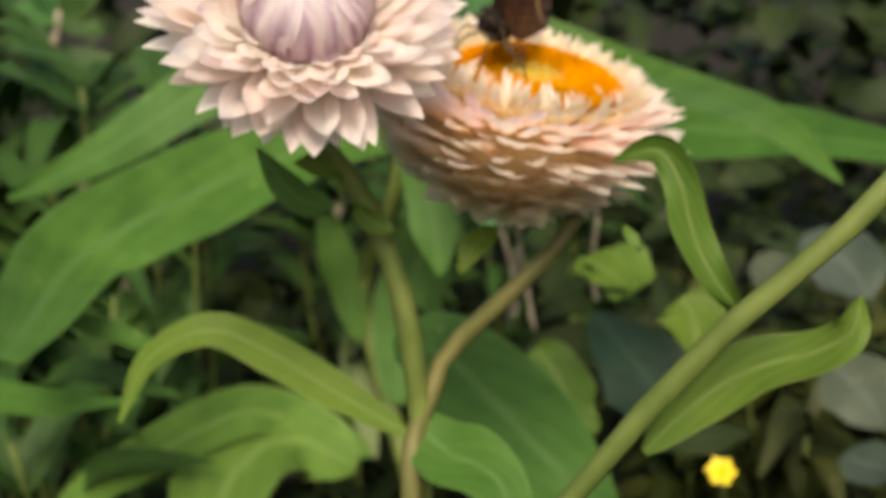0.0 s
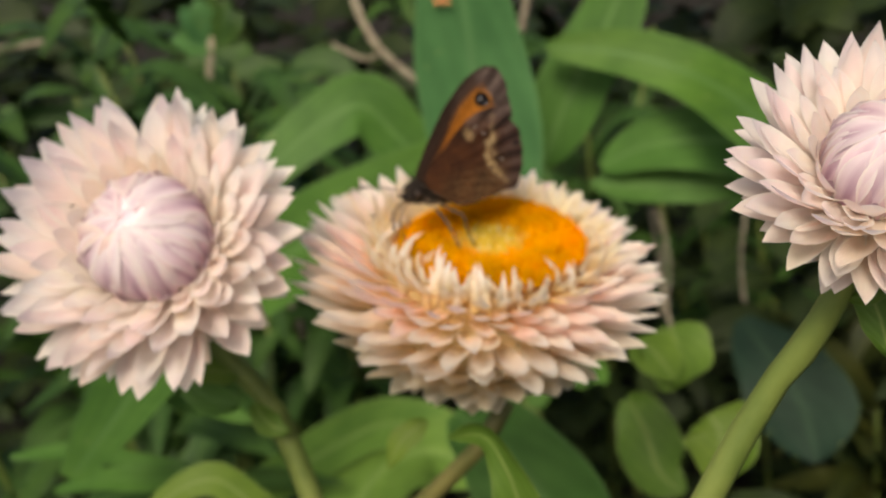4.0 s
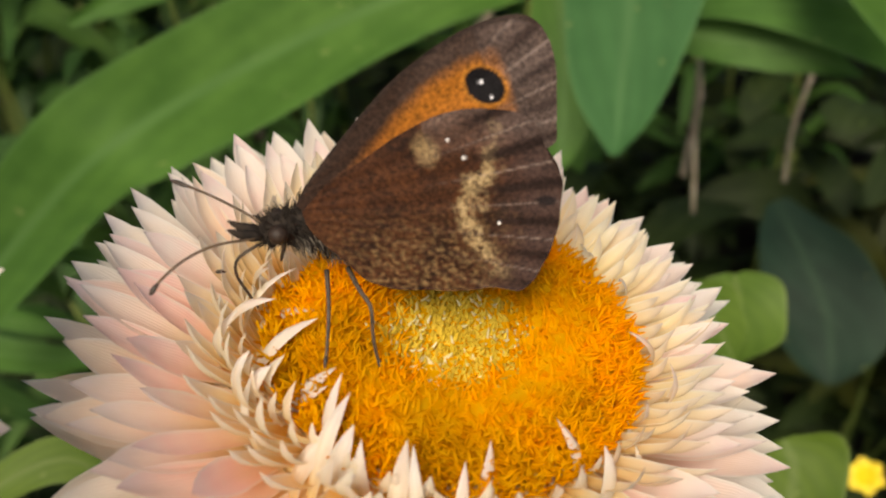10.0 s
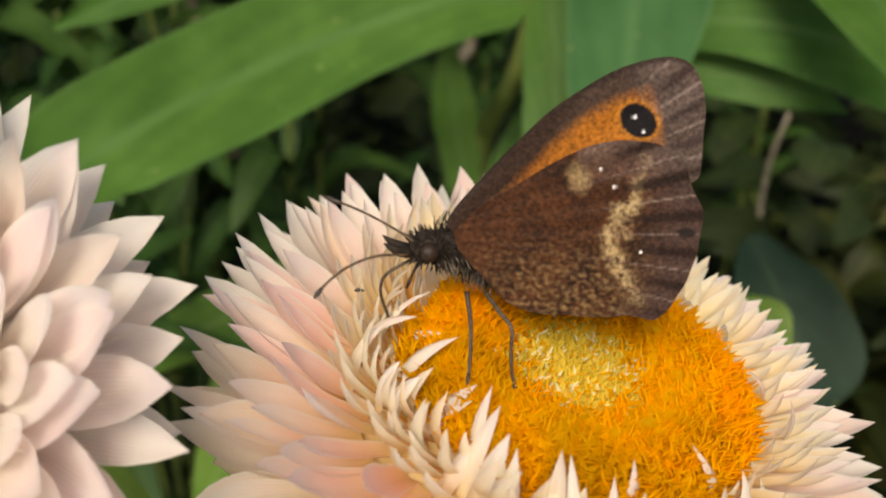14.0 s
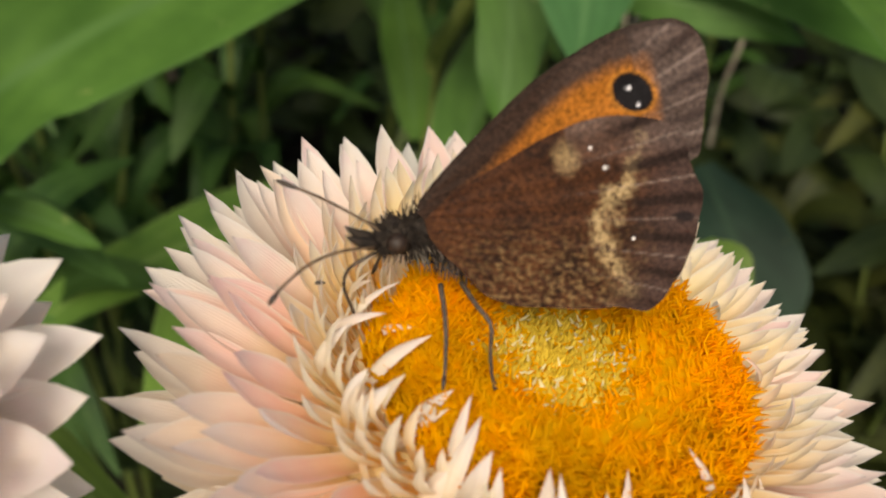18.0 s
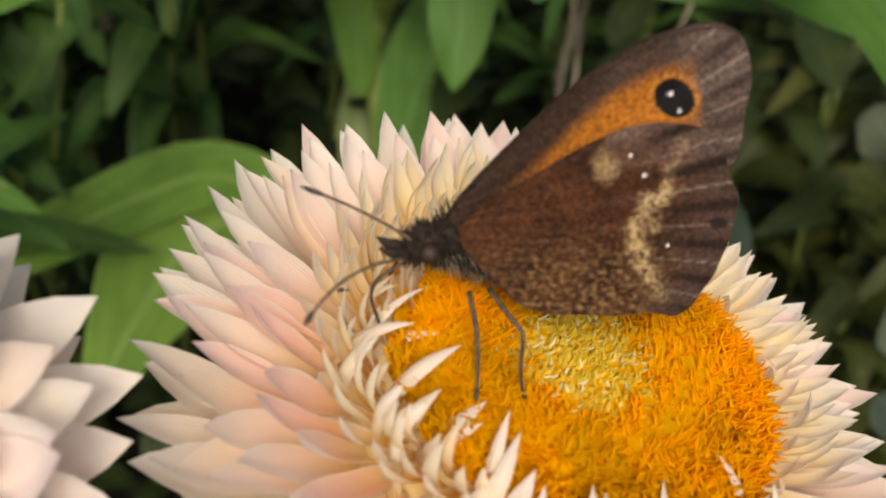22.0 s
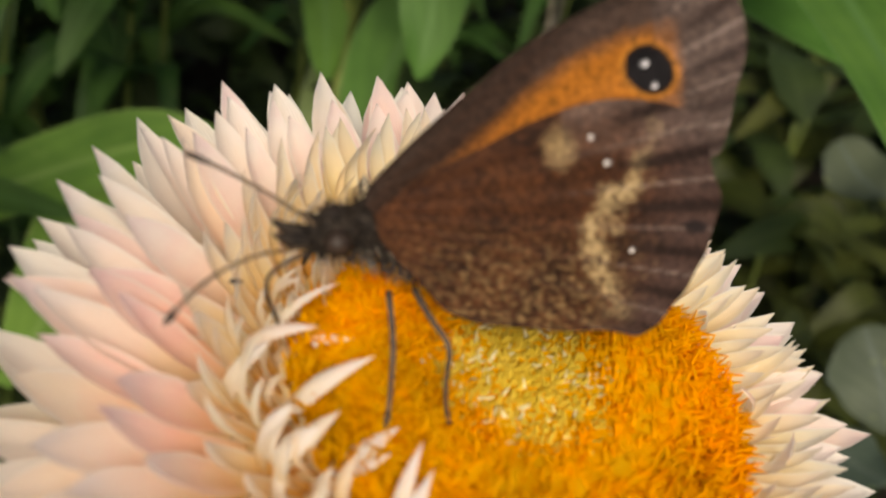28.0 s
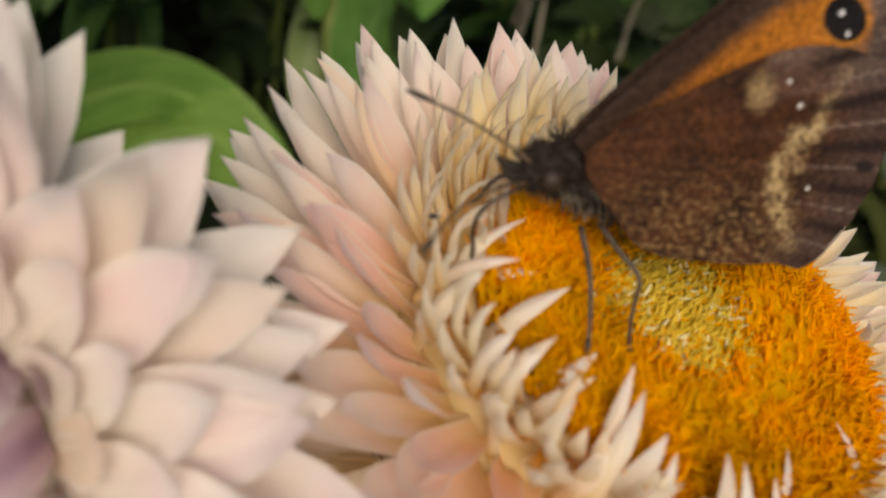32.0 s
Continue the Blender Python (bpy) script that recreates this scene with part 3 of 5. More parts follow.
def fore_colour(x, y):
    n = noise.noise((x * 1.3, y * 1.3, 0)) * 0.5 + noise.noise((x * 7, y * 7, 3)) * 0.3
    costa = near_line(FORE[:10], x, y)
    c = mixed((0.028, 0.015, 0.010), (0.058, 0.039, 0.031), 0.5 + n + (x - 5) * 0.3)
    orange = mixed((0.12, 0.040, 0.010), (0.28, 0.098, 0.012), (x - 0.5) / 2.8 + n * 0.6)
    edge = 0.38 + 0.06 * math.sin(x * 1.2) - 0.06 * max(0, 2.5 - x) + n * 0.12
    o = min((costa - edge) / 0.30, (5.95 - math.hypot(max(0, x - 4.6), (y - 2.3) * 0.6) * 1.0 - 4.6 + n * 0.12) / 0.2)
    c = mixed(c, orange, o)
    ray = abs(math.sin(math.atan2(y - 0.4, x - 1.5) * 26))
    if x > 5.4:
        c = mixed(c, (0.10, 0.075, 0.068), 0.4 + n * 0.5)
        c = mixed(c, (0.025, 0.016, 0.014), (ray - 0.86) * 6 * min(1, (x - 5.4)))
        c = mixed(c, (0.19, 0.15, 0.135), (0.2 - ray) * 4 * min(1, x - 5.4))
    e = math.hypot((x - 5.3) / 0.46, (y - 2.42) / 0.40)
    c = mixed(mixed(c, (0.34, 0.135, 0.02), (1.22 - e) / 0.2), (0.006, 0.005, 0.006), (1.0 - e) / 0.08)
    for px, py, r in ((5.23, 2.5, 0.06), (5.38, 2.18, 0.045)):
        c = mixed(c, (0.8, 0.8, 0.85), (r - math.hypot(x - px, y - py)) / 0.03)
    return mixed(c, (0.03, 0.02, 0.016), (0.07 - near_line(FORE[:11], x, y)) / 0.05)


def hind_colour(x, y):
    n = noise.noise((x * 1.1, y * 1.1, 5)) * 0.6 + noise.noise((x * 6, y * 6, 8)) * 0.35
    fine = noise.noise((x * 7.5, y * 10, 2))
    c = mixed((0.018, 0.008, 0.005), (0.070, 0.026, 0.010), 0.5 + n + fine * 0.5)
    c = mixed(c, (0.14, 0.09, 0.04), (fine + 0.12) * 1.5 * max(0.0, min(1, (-0.35 - y) * 0.9 + 0.3)) * min(1, x * 0.6))
    d = near_line(BAND, x, y) + n * 0.12 + fine * 0.12 + 0.26 * noise.noise((x * 3.2, y * 3.2, 11)) + 0.14 * noise.noise((x * 9, y * 9, 15))
    side = 0.31 if y < 0.8 else 0.25
    c = mixed(c, (0.27, 0.195, 0.10), max(0.0, side - d) / 0.2 * max(0.0, 0.8 + fine * 1.6))
    c = mixed(c, (0.19, 0.13, 0.065), (0.34 - math.hypot((x - 3.5) * 0.9, (y - 1.2) * 0.8) + n * 0.2) / 0.2)
    outer = x - (4.7 + 0.25 * (y - 0.2) - 0.12 * (y - 0.2) ** 2)
    c = mixed(c, (0.045, 0.026, 0.021), outer / 0.8 * 0.8)
    c = mixed(c, (0.105, 0.078, 0.068), (y - 1.0) * 0.5 + n * 0.4 if x > 3.6 else 0)
    ray = abs(math.sin(math.atan2(y + 0.1, x + 0.6) * 24))
    if x > 3.2:
        c = mixed(c, (0.17, 0.13, 0.11), (0.10 - ray) * 8 * min(1, (x - 3.2) * 0.5))
        c = mixed(c, (0.020, 0.012, 0.010), (ray - 0.84) * 7 * min(1, max(0, x - 4.2)))
    for px, py, r in ((4.12, 1.39, 0.045), (4.35, 1.0, 0.06), (4.68, -0.5, 0.05)):
        c = mixed(c, (0.8, 0.8, 0.8), (r - math.hypot(x - px, y - py)) / 0.03)
    dark = math.hypot((x - 5.95) / 0.28, (y + 0.05) / 0.12)
    return mixed(c, (0.012, 0.008, 0.008), (1.0 - dark) / 0.3)


def wing_mesh(name, outline, colour, side, bulge, reach=1.0):
    """A thin wing: a fine grid cut to the outline, coloured scale by scale, with a scalloped rim."""
    xs, ys = [p[0] for p in outline], [p[1] for p in outline]
    cols, rows_n = 110, 100
    ring = [Vector((p.x, p.y)) for p in spline([(x, y, 0) for x, y in outline + outline[:1]], 240)[:-1]]
    poly = [(p.x, p.y) for p in ring]
    x0, x1, y0, y1 = min(xs) - 0.05, max(xs) + 0.05, min(ys) - 0.05, max(ys) + 0.05
    index, verts, cs, faces = {}, [], [], []

    def place(x, y):
        s = side + bulge * math.sin(max(0, min(1, (x - x0) / (x1 - x0))) * math.pi) + (0.003 + 0.0022 * max(0, x - 3)) * math.sin(math.atan2(y + 0.1, x + 0.6) * 48)
        return wing_place(x, y, s)

    grid = [[inside(poly, x0 + (x1 - x0) * i / cols, y0 + (y1 - y0) * j / rows_n) for i in range(cols + 1)] for j in range(rows_n + 1)]

    def vertex(i, j):
        if (i, j) not in index:
            x, y = x0 + (x1 - x0) * i / cols, y0 + (y1 - y0) * j / rows_n
            if not grid[j][i]:
                near = min(ring, key=lambda p: (p.x - x) ** 2 + (p.y - y) ** 2)
                x, y = near.x, near.y
            index[i, j] = len(verts)
            verts.append(place(x, y))
            cs.append(colour(x, y))
        return index[i, j]

    for j in range(rows_n):
        for i in range(cols):
            if grid[j][i] or grid[j][i + 1] or grid[j + 1][i] or grid[j + 1][i + 1]:
                faces.append((vertex(i, j), vertex(i + 1, j), vertex(i + 1, j + 1), vertex(i, j + 1)))
    me = mesh(name, verts, faces, WING)
    layer = me.color_attributes.new("scales", "FLOAT_COLOR", "POINT")
    for k, c in enumerate(cs):
        layer.data[k].color = (*c, 1)
    return me


BODY = Vector((0.13, -0.06, -0.16))


def blob(points, radii, sides=12, shift=BODY):
    return tube([(Vector(p) + shift) * U for p in points], [r * U for r in radii], sides)


def hairs(rng, places, length, radius, flow):
    out = []
    for p, n in places:
        d = (Vector(n) + Vector(flow) * rng.uniform(0.4, 1.3) + Vector((rng.uniform(-1, 1), rng.uniform(-1, 1), rng.uniform(-1, 1))) * 0.4).normalized()
        h = length * rng.uniform(0.5, 1.2)
        q = Vector(p) + d * h * 0.6
        out.append(tube([(Vector(p) + BODY) * U, (q + BODY) * U, (q + BODY + (d + Vector(flow) * 0.4).normalized() * h * 0.4) * U], [radius * U, radius * 0.8 * U, radius * 0.2 * U], 3, False))
    return joined(*out)


def around(rng, points, radii, count):
    """Random places and outward ways on the skin of a tube."""
    c = spline(points, 30)
    out = []
    for _ in range(count):
        s = rng.random()
        k = s * 28
        i = int(k)
        p = c[i].lerp(c[i + 1], k - i)
        t = (c[i + 1] - c[i]).normalized()
        r = np.interp(s, [q / (len(radii) - 1) for q in range(len(radii))], radii)
        a = rng.uniform(0, 2 * math.pi)
        side = t.cross(Vector((0, 0, 1))).normalized()
        n = side * math.cos(a) + side.cross(t) * math.sin(a)
        out.append((p + n * float(r) * 0.95, n))
    return out


def butterfly(m):
    rng = random.Random(3)
    fly = thing("butterfly", m, "brown and orange butterfly with closed wings, feeding on the disc", "butterfly")
    part("forewing", wing_mesh("forewing", FORE, fore_colour, 0.03, 0.0), fly, "orange patch, black eyespot with two white pupils")
    part("hindwing", wing_mesh("hindwing", HIND, hind_colour, -0.03, -0.04), fly, "brown with a pale ragged band")
    part("forewing", wing_mesh("forewing", FORE, fore_colour, 0.14, 0.0), fly, "orange patch, black eyespot with two white pupils")
    part("hindwing", wing_mesh("hindwing", HIND, hind_colour, 0.20, 0.04), fly, "brown with a pale ragged band")
    spine = [(-1.42, 0.3, 0.86), (-1.25, 0.36, 0.88), (-1.0, 0.4, 0.84), (-0.75, 0.4, 0.72), (-0.5, 0.38, 0.58)]
    rad = [0.09, 0.15, 0.19, 0.18, 0.1]
    part("thorax", mesh("thorax", *blob(spline(spine, 16), [float(np.interp(k / 15, [0, 0.25, 0.5, 0.75, 1], rad)) for k in range(16)]), FUR), fly)
    part("thorax_fur", mesh("thorax_fur", *hairs(rng, around(rng, spine, rad, 620), 0.14, 0.006, (0.4, 0, -0.5)), FUR), fly, "shaggy dark brown hairs")
    part("breast_fur", mesh("breast_fur", *hairs(rng, [(p, n) for p, n in around(rng, spine, rad, 420) if n.z < 0.1 and n.y < 0.3], 0.15, 0.006, (0.3, -0.1, -0.8)), FUR_GREY), fly, "greyish breast hairs")
    tail = [(-0.6, 0.42, 0.62), (-0.25, 0.42, 0.5), (0.05, 0.4, 0.44), (0.3, 0.38, 0.42)]
    part("abdomen", mesh("abdomen", *blob(spline(tail, 12), [0.1 + 0.06 * math.sin(k / 11 * 3.1) for k in range(12)]), FUR), fly)
    hd = [(-1.60, 0.22, 0.91), (-1.5, 0.26, 0.9), (-1.36, 0.3, 0.88)]
    part("head", mesh("head", *blob(spline(hd, 8), [0.04, 0.075, 0.1, 0.115, 0.12, 0.12, 0.11, 0.1]), FUR), fly)
    part("head_fur", mesh("head_fur", *hairs(rng, around(rng, hd, [0.06, 0.12, 0.12], 200), 0.07, 0.006, (-0.5, 0, 0.05)), FUR), fly)
    for s in (-1, 1):
        bm = bmesh.new()
        bmesh.ops.create_icosphere(bm, subdivisions=3, radius=0.075 * U, matrix=Matrix.Translation((Vector((-1.47, 0.25 + s * 0.09, 0.93)) + BODY) * U))
        me = bpy.data.meshes.new("eye")
        bm.to_mesh(me)
        bm.free()
        me.materials.append(EYE)
        me.polygons.foreach_set("use_smooth", [True] * len(me.polygons))
        part("eye", me, fly, "round brown compound eye")
        palp = spline([(-1.58, 0.22 + s * 0.03, 0.88), (-1.72, 0.19 + s * 0.04, 0.93), (-1.82, 0.17 + s * 0.05, 1.0)], 6)
        part("palp", mesh("palp", *blob(palp, [0.03, 0.04, 0.04, 0.03, 0.02, 0.006], 6), FUR), fly)
    for pts in ANTENNAE:
        curve = spline(pts, 18)
        antenna = part("antenna", mesh("antenna", *blob(curve, [0.010] * 18, 7, STILL), ANTENNA), fly)
        part("club", mesh("club", *blob(curve[-4:], [0.011, 0.018, 0.02, 0.008], 8, STILL), CHITIN), antenna, "brown antenna tip")
    part("proboscis", mesh("proboscis", *blob(spline(PROBOSCIS, 14), [0.012] * 14, 6, STILL), CHITIN), fly, "thin curved feeding tube")
    for pts in LEGS:
        c = spline(pts, 14)
        leg = part("leg", mesh("leg", *blob(c, [0.020 - 0.010 * k / 13 for k in range(14)], 7, STILL), LEG), fly)
        part("foot", mesh("foot", *blob(c[-3:], [0.016, 0.017, 0.008], 6, STILL), CHITIN), leg)
    return fly


STILL = Vector((0, 0, 0))
ANTENNAE = ([(-1.42, 0.17, 0.79), (-1.60, 0.27, 0.84), (-1.85, 0.42, 0.87), (-2.11, 0.58, 0.86)], [(-1.50, 0.06, 0.76), (-1.75, -0.05, 0.80), (-1.95, -0.16, 0.77), (-2.10, -0.29, 0.71), (-2.18, -0.37, 0.63)])
PROBOSCIS = [(-1.46, 0.13, 0.66), (-1.62, 0.10, 0.53), (-1.63, 0.10, 0.36), (-1.53, 0.11, 0.13), (-1.48, 0.12, 0.0)]
LEGS = ([(-0.82, 0.1, 0.45), (-0.75, -0.1, 0.43), (-0.67, -0.26, 0.40), (-0.65, -0.34, 0.24), (-0.61, -0.43, 0.06), (-0.54, -0.50, -0.08)],
        [(-0.98, 0.06, 0.46), (-0.97, -0.2, 0.36), (-0.98, -0.42, 0.22), (-1.0, -0.58, 0.1)],
        [(-0.75, 0.5, 0.42), (-0.7, 0.8, 0.35), (-0.55, 0.9, 0.0)],
        [(-1.05, 0.45, 0.45), (-1.25, 0.6, 0.3), (-1.3, 0.65, 0.0)])
insect = butterfly(MAIN)



# ---- stems and leaves ----
def stem(name, parent, points, r0, r1, mat=STEM, label=""):
    back = parent.matrix_basis.inverted()
    v, f = stalk(points, r0, r1)
    return part(name, mesh(name, [back @ Vector(p) for p in v], f, mat), parent, label)


def leaf(parent, points, width, up, mat=LEAF, label="", **more):
    """A leaf through world places, hung on its plant."""
    back = parent.matrix_basis.inverted()
    v, f, uv = blade(points, width, up, seed=int(abs(points[0][0] + points[-1][1]) * 1e5) % 9973, **more)
    return part("leaf", mesh("leaf", [back @ Vector(p) for p in v], f, mat, uv), parent, label)


back_plant = thing("leafy_plant", pose(0.09, 0.14, 0.0), "tall leafy stem with long lance-shaped green leaves", "plant", "plants behind")
low_plant = thing("leafy_plant", pose(0.06, 0.06, 0.0), "low plant with broad soft green leaves", "plant", "plants behind")
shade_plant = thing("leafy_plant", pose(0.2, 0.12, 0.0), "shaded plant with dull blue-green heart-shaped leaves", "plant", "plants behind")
twigs = thing("dry_twigs", pose(0.1, 0.25, 0.0), "bare pale twigs between the leaves", "twigs")
sprig = thing("herb_sprig", pose(0.03, 0.27, 0.0), "woody herb sprig with small rounded green leaves", "plant")

blades = thing("grassy_herb", pose(-0.1, 0.33, 0.0), "grassy herb with long narrow green blades", "plant", "grassy herbs")

# the open flower's stalk and the leaves on it
stem('stem', main_flower, [(0.0052, 0.0030, 0.3944), (-0.0016, 0.0017, 0.3871), (-0.0159, 0.0078, 0.3719), (-0.0199, 0.0073, 0.3653), (-0.0239, 0.0060, 0.3581), (-0.0265, 0.0017, 0.3481), (-0.0317, -0.0050, 0.2980)], 0.0014, 0.0019, STEM_RED)
leaf(main_flower, [(-0.0074, 0.0080, 0.3910), (-0.0119, 0.0072, 0.3890), (-0.0152, 0.0061, 0.3851)], 0.0041, (-0.34, -0.72, 0.61), LEAF_YOUNG)
leaf(main_flower, [(-0.0247, 0.0066, 0.3587), (-0.0322, 0.0161, 0.3625), (-0.0406, 0.0274, 0.3672), (-0.0498, 0.0370, 0.3704), (-0.0611, 0.0341, 0.3684), (-0.0676, 0.0240, 0.3626)], 0.0069, (-0.11, -0.75, 0.65), LEAF_YOUNG, wave=0.06, n=22)
leaf(main_flower, [(-0.0227, 0.0081, 0.3604), (-0.0202, 0.0013, 0.3570), (-0.0158, -0.0080, 0.3558), (-0.0172, -0.0197, 0.3487)], 0.0108, (-0.30, -0.59, 0.75), LEAF)
leaf(main_flower, [(0.0036, 0.0854, 0.3411), (0.0124, 0.0716, 0.3371), (0.0197, 0.0553, 0.3275), (0.0255, 0.0363, 0.3181), (0.0275, 0.0207, 0.3096)], 0.0262, (-0.33, -0.62, 0.72), LEAF, wave=0.03)
# the half-open flower's stalk and its small clasping leaves
stem('stem', left_flower, [(-0.0456, -0.0009, 0.4108), (-0.0430, -0.0016, 0.4067), (-0.0405, -0.0024, 0.4026), (-0.0372, -0.0044, 0.3969), (-0.0356, -0.0070, 0.3909), (-0.0339, -0.0111, 0.3816), (-0.0330, -0.0160, 0.3636), (-0.0348, -0.0221, 0.3316)], 0.0016, 0.0020, STEM)
leaf(left_flower, [(-0.0402, -0.0035, 0.4026), (-0.0441, -0.0039, 0.4044), (-0.0482, -0.0047, 0.4059)], 0.0040, (0.09, -0.71, 0.69), LEAF_YOUNG)
leaf(left_flower, [(-0.0392, -0.0051, 0.3978), (-0.0384, -0.0075, 0.3966), (-0.0367, -0.0093, 0.3955), (-0.0347, -0.0102, 0.3951)], 0.0038, (0.05, -0.67, 0.74), LEAF_YOUNG, 'small clasping leaf with a dry brown point', wave=0.12)
leaf(left_flower, [(-0.0420, -0.0019, 0.3957), (-0.0476, -0.0001, 0.3985), (-0.0518, 0.0040, 0.4052)], 0.0048, (-0.16, -0.79, 0.59), LEAF, wave=0.08)
# the flower in front: thick diagonal stalk, twisted and wavy leaves
stem('stem', right_flower, [(0.0272, -0.0549, 0.4402), (0.0257, -0.0548, 0.4354), (0.0233, -0.0536, 0.4300), (0.0197, -0.0520, 0.4239), (0.0109, -0.0515, 0.4102), (-0.0061, -0.0410, 0.3886), (-0.0175, -0.0331, 0.3686), (-0.0265, -0.0289, 0.3554)], 0.0012, 0.0015, STEM)
leaf(right_flower, [(0.0042, -0.0349, 0.3900), (0.0019, -0.0321, 0.3946), (0.0004, -0.0302, 0.3995), (-0.0006, -0.0288, 0.4051), (-0.0024, -0.0262, 0.4092), (-0.0064, -0.0224, 0.4077)], 0.0048, (-0.52, -0.64, 0.56), LEAF_YOUNG, 'twisted drooping leaf', wave=0.22, fold=0.4, n=28)
leaf(right_flower, [(-0.0056, -0.0243, 0.3995), (-0.0055, -0.0261, 0.3981), (-0.0049, -0.0271, 0.3968)], 0.0016, (-0.47, -0.65, 0.60), LEAF_YOUNG)
leaf(right_flower, [(-0.0076, -0.0333, 0.3719), (-0.0016, -0.0353, 0.3783), (0.0040, -0.0386, 0.3832), (0.0090, -0.0433, 0.3864), (0.0117, -0.0460, 0.3895), (0.0133, -0.0455, 0.3937)], 0.0068, (-0.55, -0.51, 0.66), LEAF_YOUNG, 'wavy-edged leaf', wave=0.14, n=26)
leaf(right_flower, [(0.0273, -0.0554, 0.4360), (0.0278, -0.0571, 0.4332), (0.0277, -0.0587, 0.4302)], 0.0031, (-0.40, -0.63, 0.66), LEAF_YOUNG, wave=0.1)
leaf(right_flower, [(0.0260, -0.0554, 0.4345), (0.0276, -0.0570, 0.4357), (0.0289, -0.0580, 0.4383)], 0.0018, (-0.41, -0.64, 0.65), LEAF_YOUNG, wave=0.1)
# the tall plant behind: strap leaf, long lance leaves, stalk
strap = leaf(back_plant, [(0.0566, 0.1472, 0.4797), (0.0583, 0.1491, 0.4455), (0.0585, 0.1481, 0.4168), (0.0575, 0.1430, 0.3861), (0.0557, 0.1376, 0.3644), (0.0541, 0.1326, 0.3487)], 0.0323, (-0.15, -0.90, 0.42), LEAF_BLUE, 'broad upright strap leaf with a small brown scar', fold=0.1, wave=0.02, tip=0.8, n=26, widest=0.5)
lance = leaf(back_plant, [(0.0462, 0.1952, 0.3701), (0.0240, 0.1895, 0.3732), (-0.0054, 0.1794, 0.3689), (-0.0337, 0.1634, 0.3645), (-0.0562, 0.1451, 0.3612), (-0.0720, 0.1274, 0.3573), (-0.0860, 0.0659, 0.3599)], 0.0308, (0.06, -0.72, 0.69), LEAF, 'long lance leaf with a pale blotch', fold=0.28, wave=0.03, tip=0.45, n=26, widest=0.55)
leaf(back_plant, [(0.0359, 0.2284, 0.3551), (0.0172, 0.2360, 0.3697), (0.0020, 0.2410, 0.3896), (-0.0191, 0.2380, 0.3851), (-0.0514, 0.2278, 0.3695), (-0.0868, 0.2121, 0.3589)], 0.0250, (0.01, -0.81, 0.59), LEAF, 'arched leaf with a torn, notched tip', wave=0.06, n=24, widest=0.4)
leaf(back_plant, [(0.0526, 0.1997, 0.3799), (0.0531, 0.1828, 0.3560), (0.0513, 0.1715, 0.3381), (0.0483, 0.1620, 0.3252)], 0.0183, (-0.17, -0.67, 0.72), LEAF)
leaf(back_plant, [(0.0657, 0.1883, 0.4097), (0.0890, 0.1737, 0.4051), (0.1075, 0.1523, 0.3962), (0.1026, 0.1051, 0.3934), (0.0860, 0.0505, 0.3939), (0.0752, 0.0154, 0.3869)], 0.0187, (-0.42, -0.71, 0.57), LEAF, wave=0.03, n=22)
leaf(back_plant, [(0.0779, 0.1790, 0.3660), (0.0941, 0.1715, 0.3731), (0.1134, 0.1549, 0.3748), (0.1290, 0.1293, 0.3755), (0.1413, 0.1009, 0.3769), (0.1443, 0.0717, 0.3787), (0.1491, 0.0521, 0.3783)], 0.0236, (-0.43, -0.68, 0.59), LEAF, wave=0.03, n=22)
leaf(back_plant, [(0.0596, 0.1921, 0.3660), (0.0693, 0.1936, 0.3833), (0.0819, 0.1943, 0.4019), (0.0965, 0.1952, 0.4226), (0.1014, 0.1973, 0.4382)], 0.0247, (-0.24, -0.81, 0.53), LEAF)
leaf(back_plant, [(0.0740, 0.1809, 0.3600), (0.0924, 0.1700, 0.3587), (0.1088, 0.1590, 0.3589), (0.1224, 0.1469, 0.3565)], 0.0133, (-0.31, -0.72, 0.63), LEAF)
leaf(back_plant, [(0.0989, 0.1889, 0.3979), (0.1014, 0.1892, 0.4036), (0.1049, 0.1889, 0.4091)], 0.0055, (-0.29, -0.80, 0.53), LEAF_YOUNG)
stem('stem', back_plant, [(0.0612, 0.2440, 0.4671), (0.0547, 0.2221, 0.4101), (0.0498, 0.2043, 0.3787), (0.0460, 0.1930, 0.3523), (0.0483, 0.2480, 0.2969), (0.0471, 0.2296, 0.2604), (0.0526, 0.1739, 0.1756), (0.0522, 0.1052, 0.0722)], 0.0026, 0.0042, STEM)
leaf(back_plant, [(0.0492, 0.2139, 0.2502), (0.0572, 0.2248, 0.2751), (0.0660, 0.2316, 0.2988), (0.0763, 0.2359, 0.3234), (0.0863, 0.2407, 0.3413)], 0.0283, (-0.22, -0.64, 0.74), LEAF, wave=0.03)
leaf(back_plant, [(0.0405, 0.2326, 0.2743), (0.0386, 0.2441, 0.2971), (0.0364, 0.2522, 0.3150), (0.0347, 0.2588, 0.3328)], 0.0164, (-0.12, -0.70, 0.70), LEAF)
leaf(back_plant, [(0.0537, 0.2727, 0.2708), (0.0472, 0.2592, 0.2574), (0.0424, 0.2412, 0.2406), (0.0419, 0.2236, 0.2205)], 0.0161, (-0.15, -0.58, 0.80), LEAF_PALE, 'pale greyish leaf seen edge-on')
leaf(back_plant, [(0.0283, 0.1908, 0.2435), (0.0038, 0.2022, 0.2583), (-0.0178, 0.2015, 0.2680), (-0.0441, 0.1883, 0.2689), (-0.0740, 0.1693, 0.2686), (-0.0921, 0.1537, 0.2617)], 0.0233, (-0.25, -0.50, 0.83), LEAF_SUNLIT, wave=0.03, n=22)
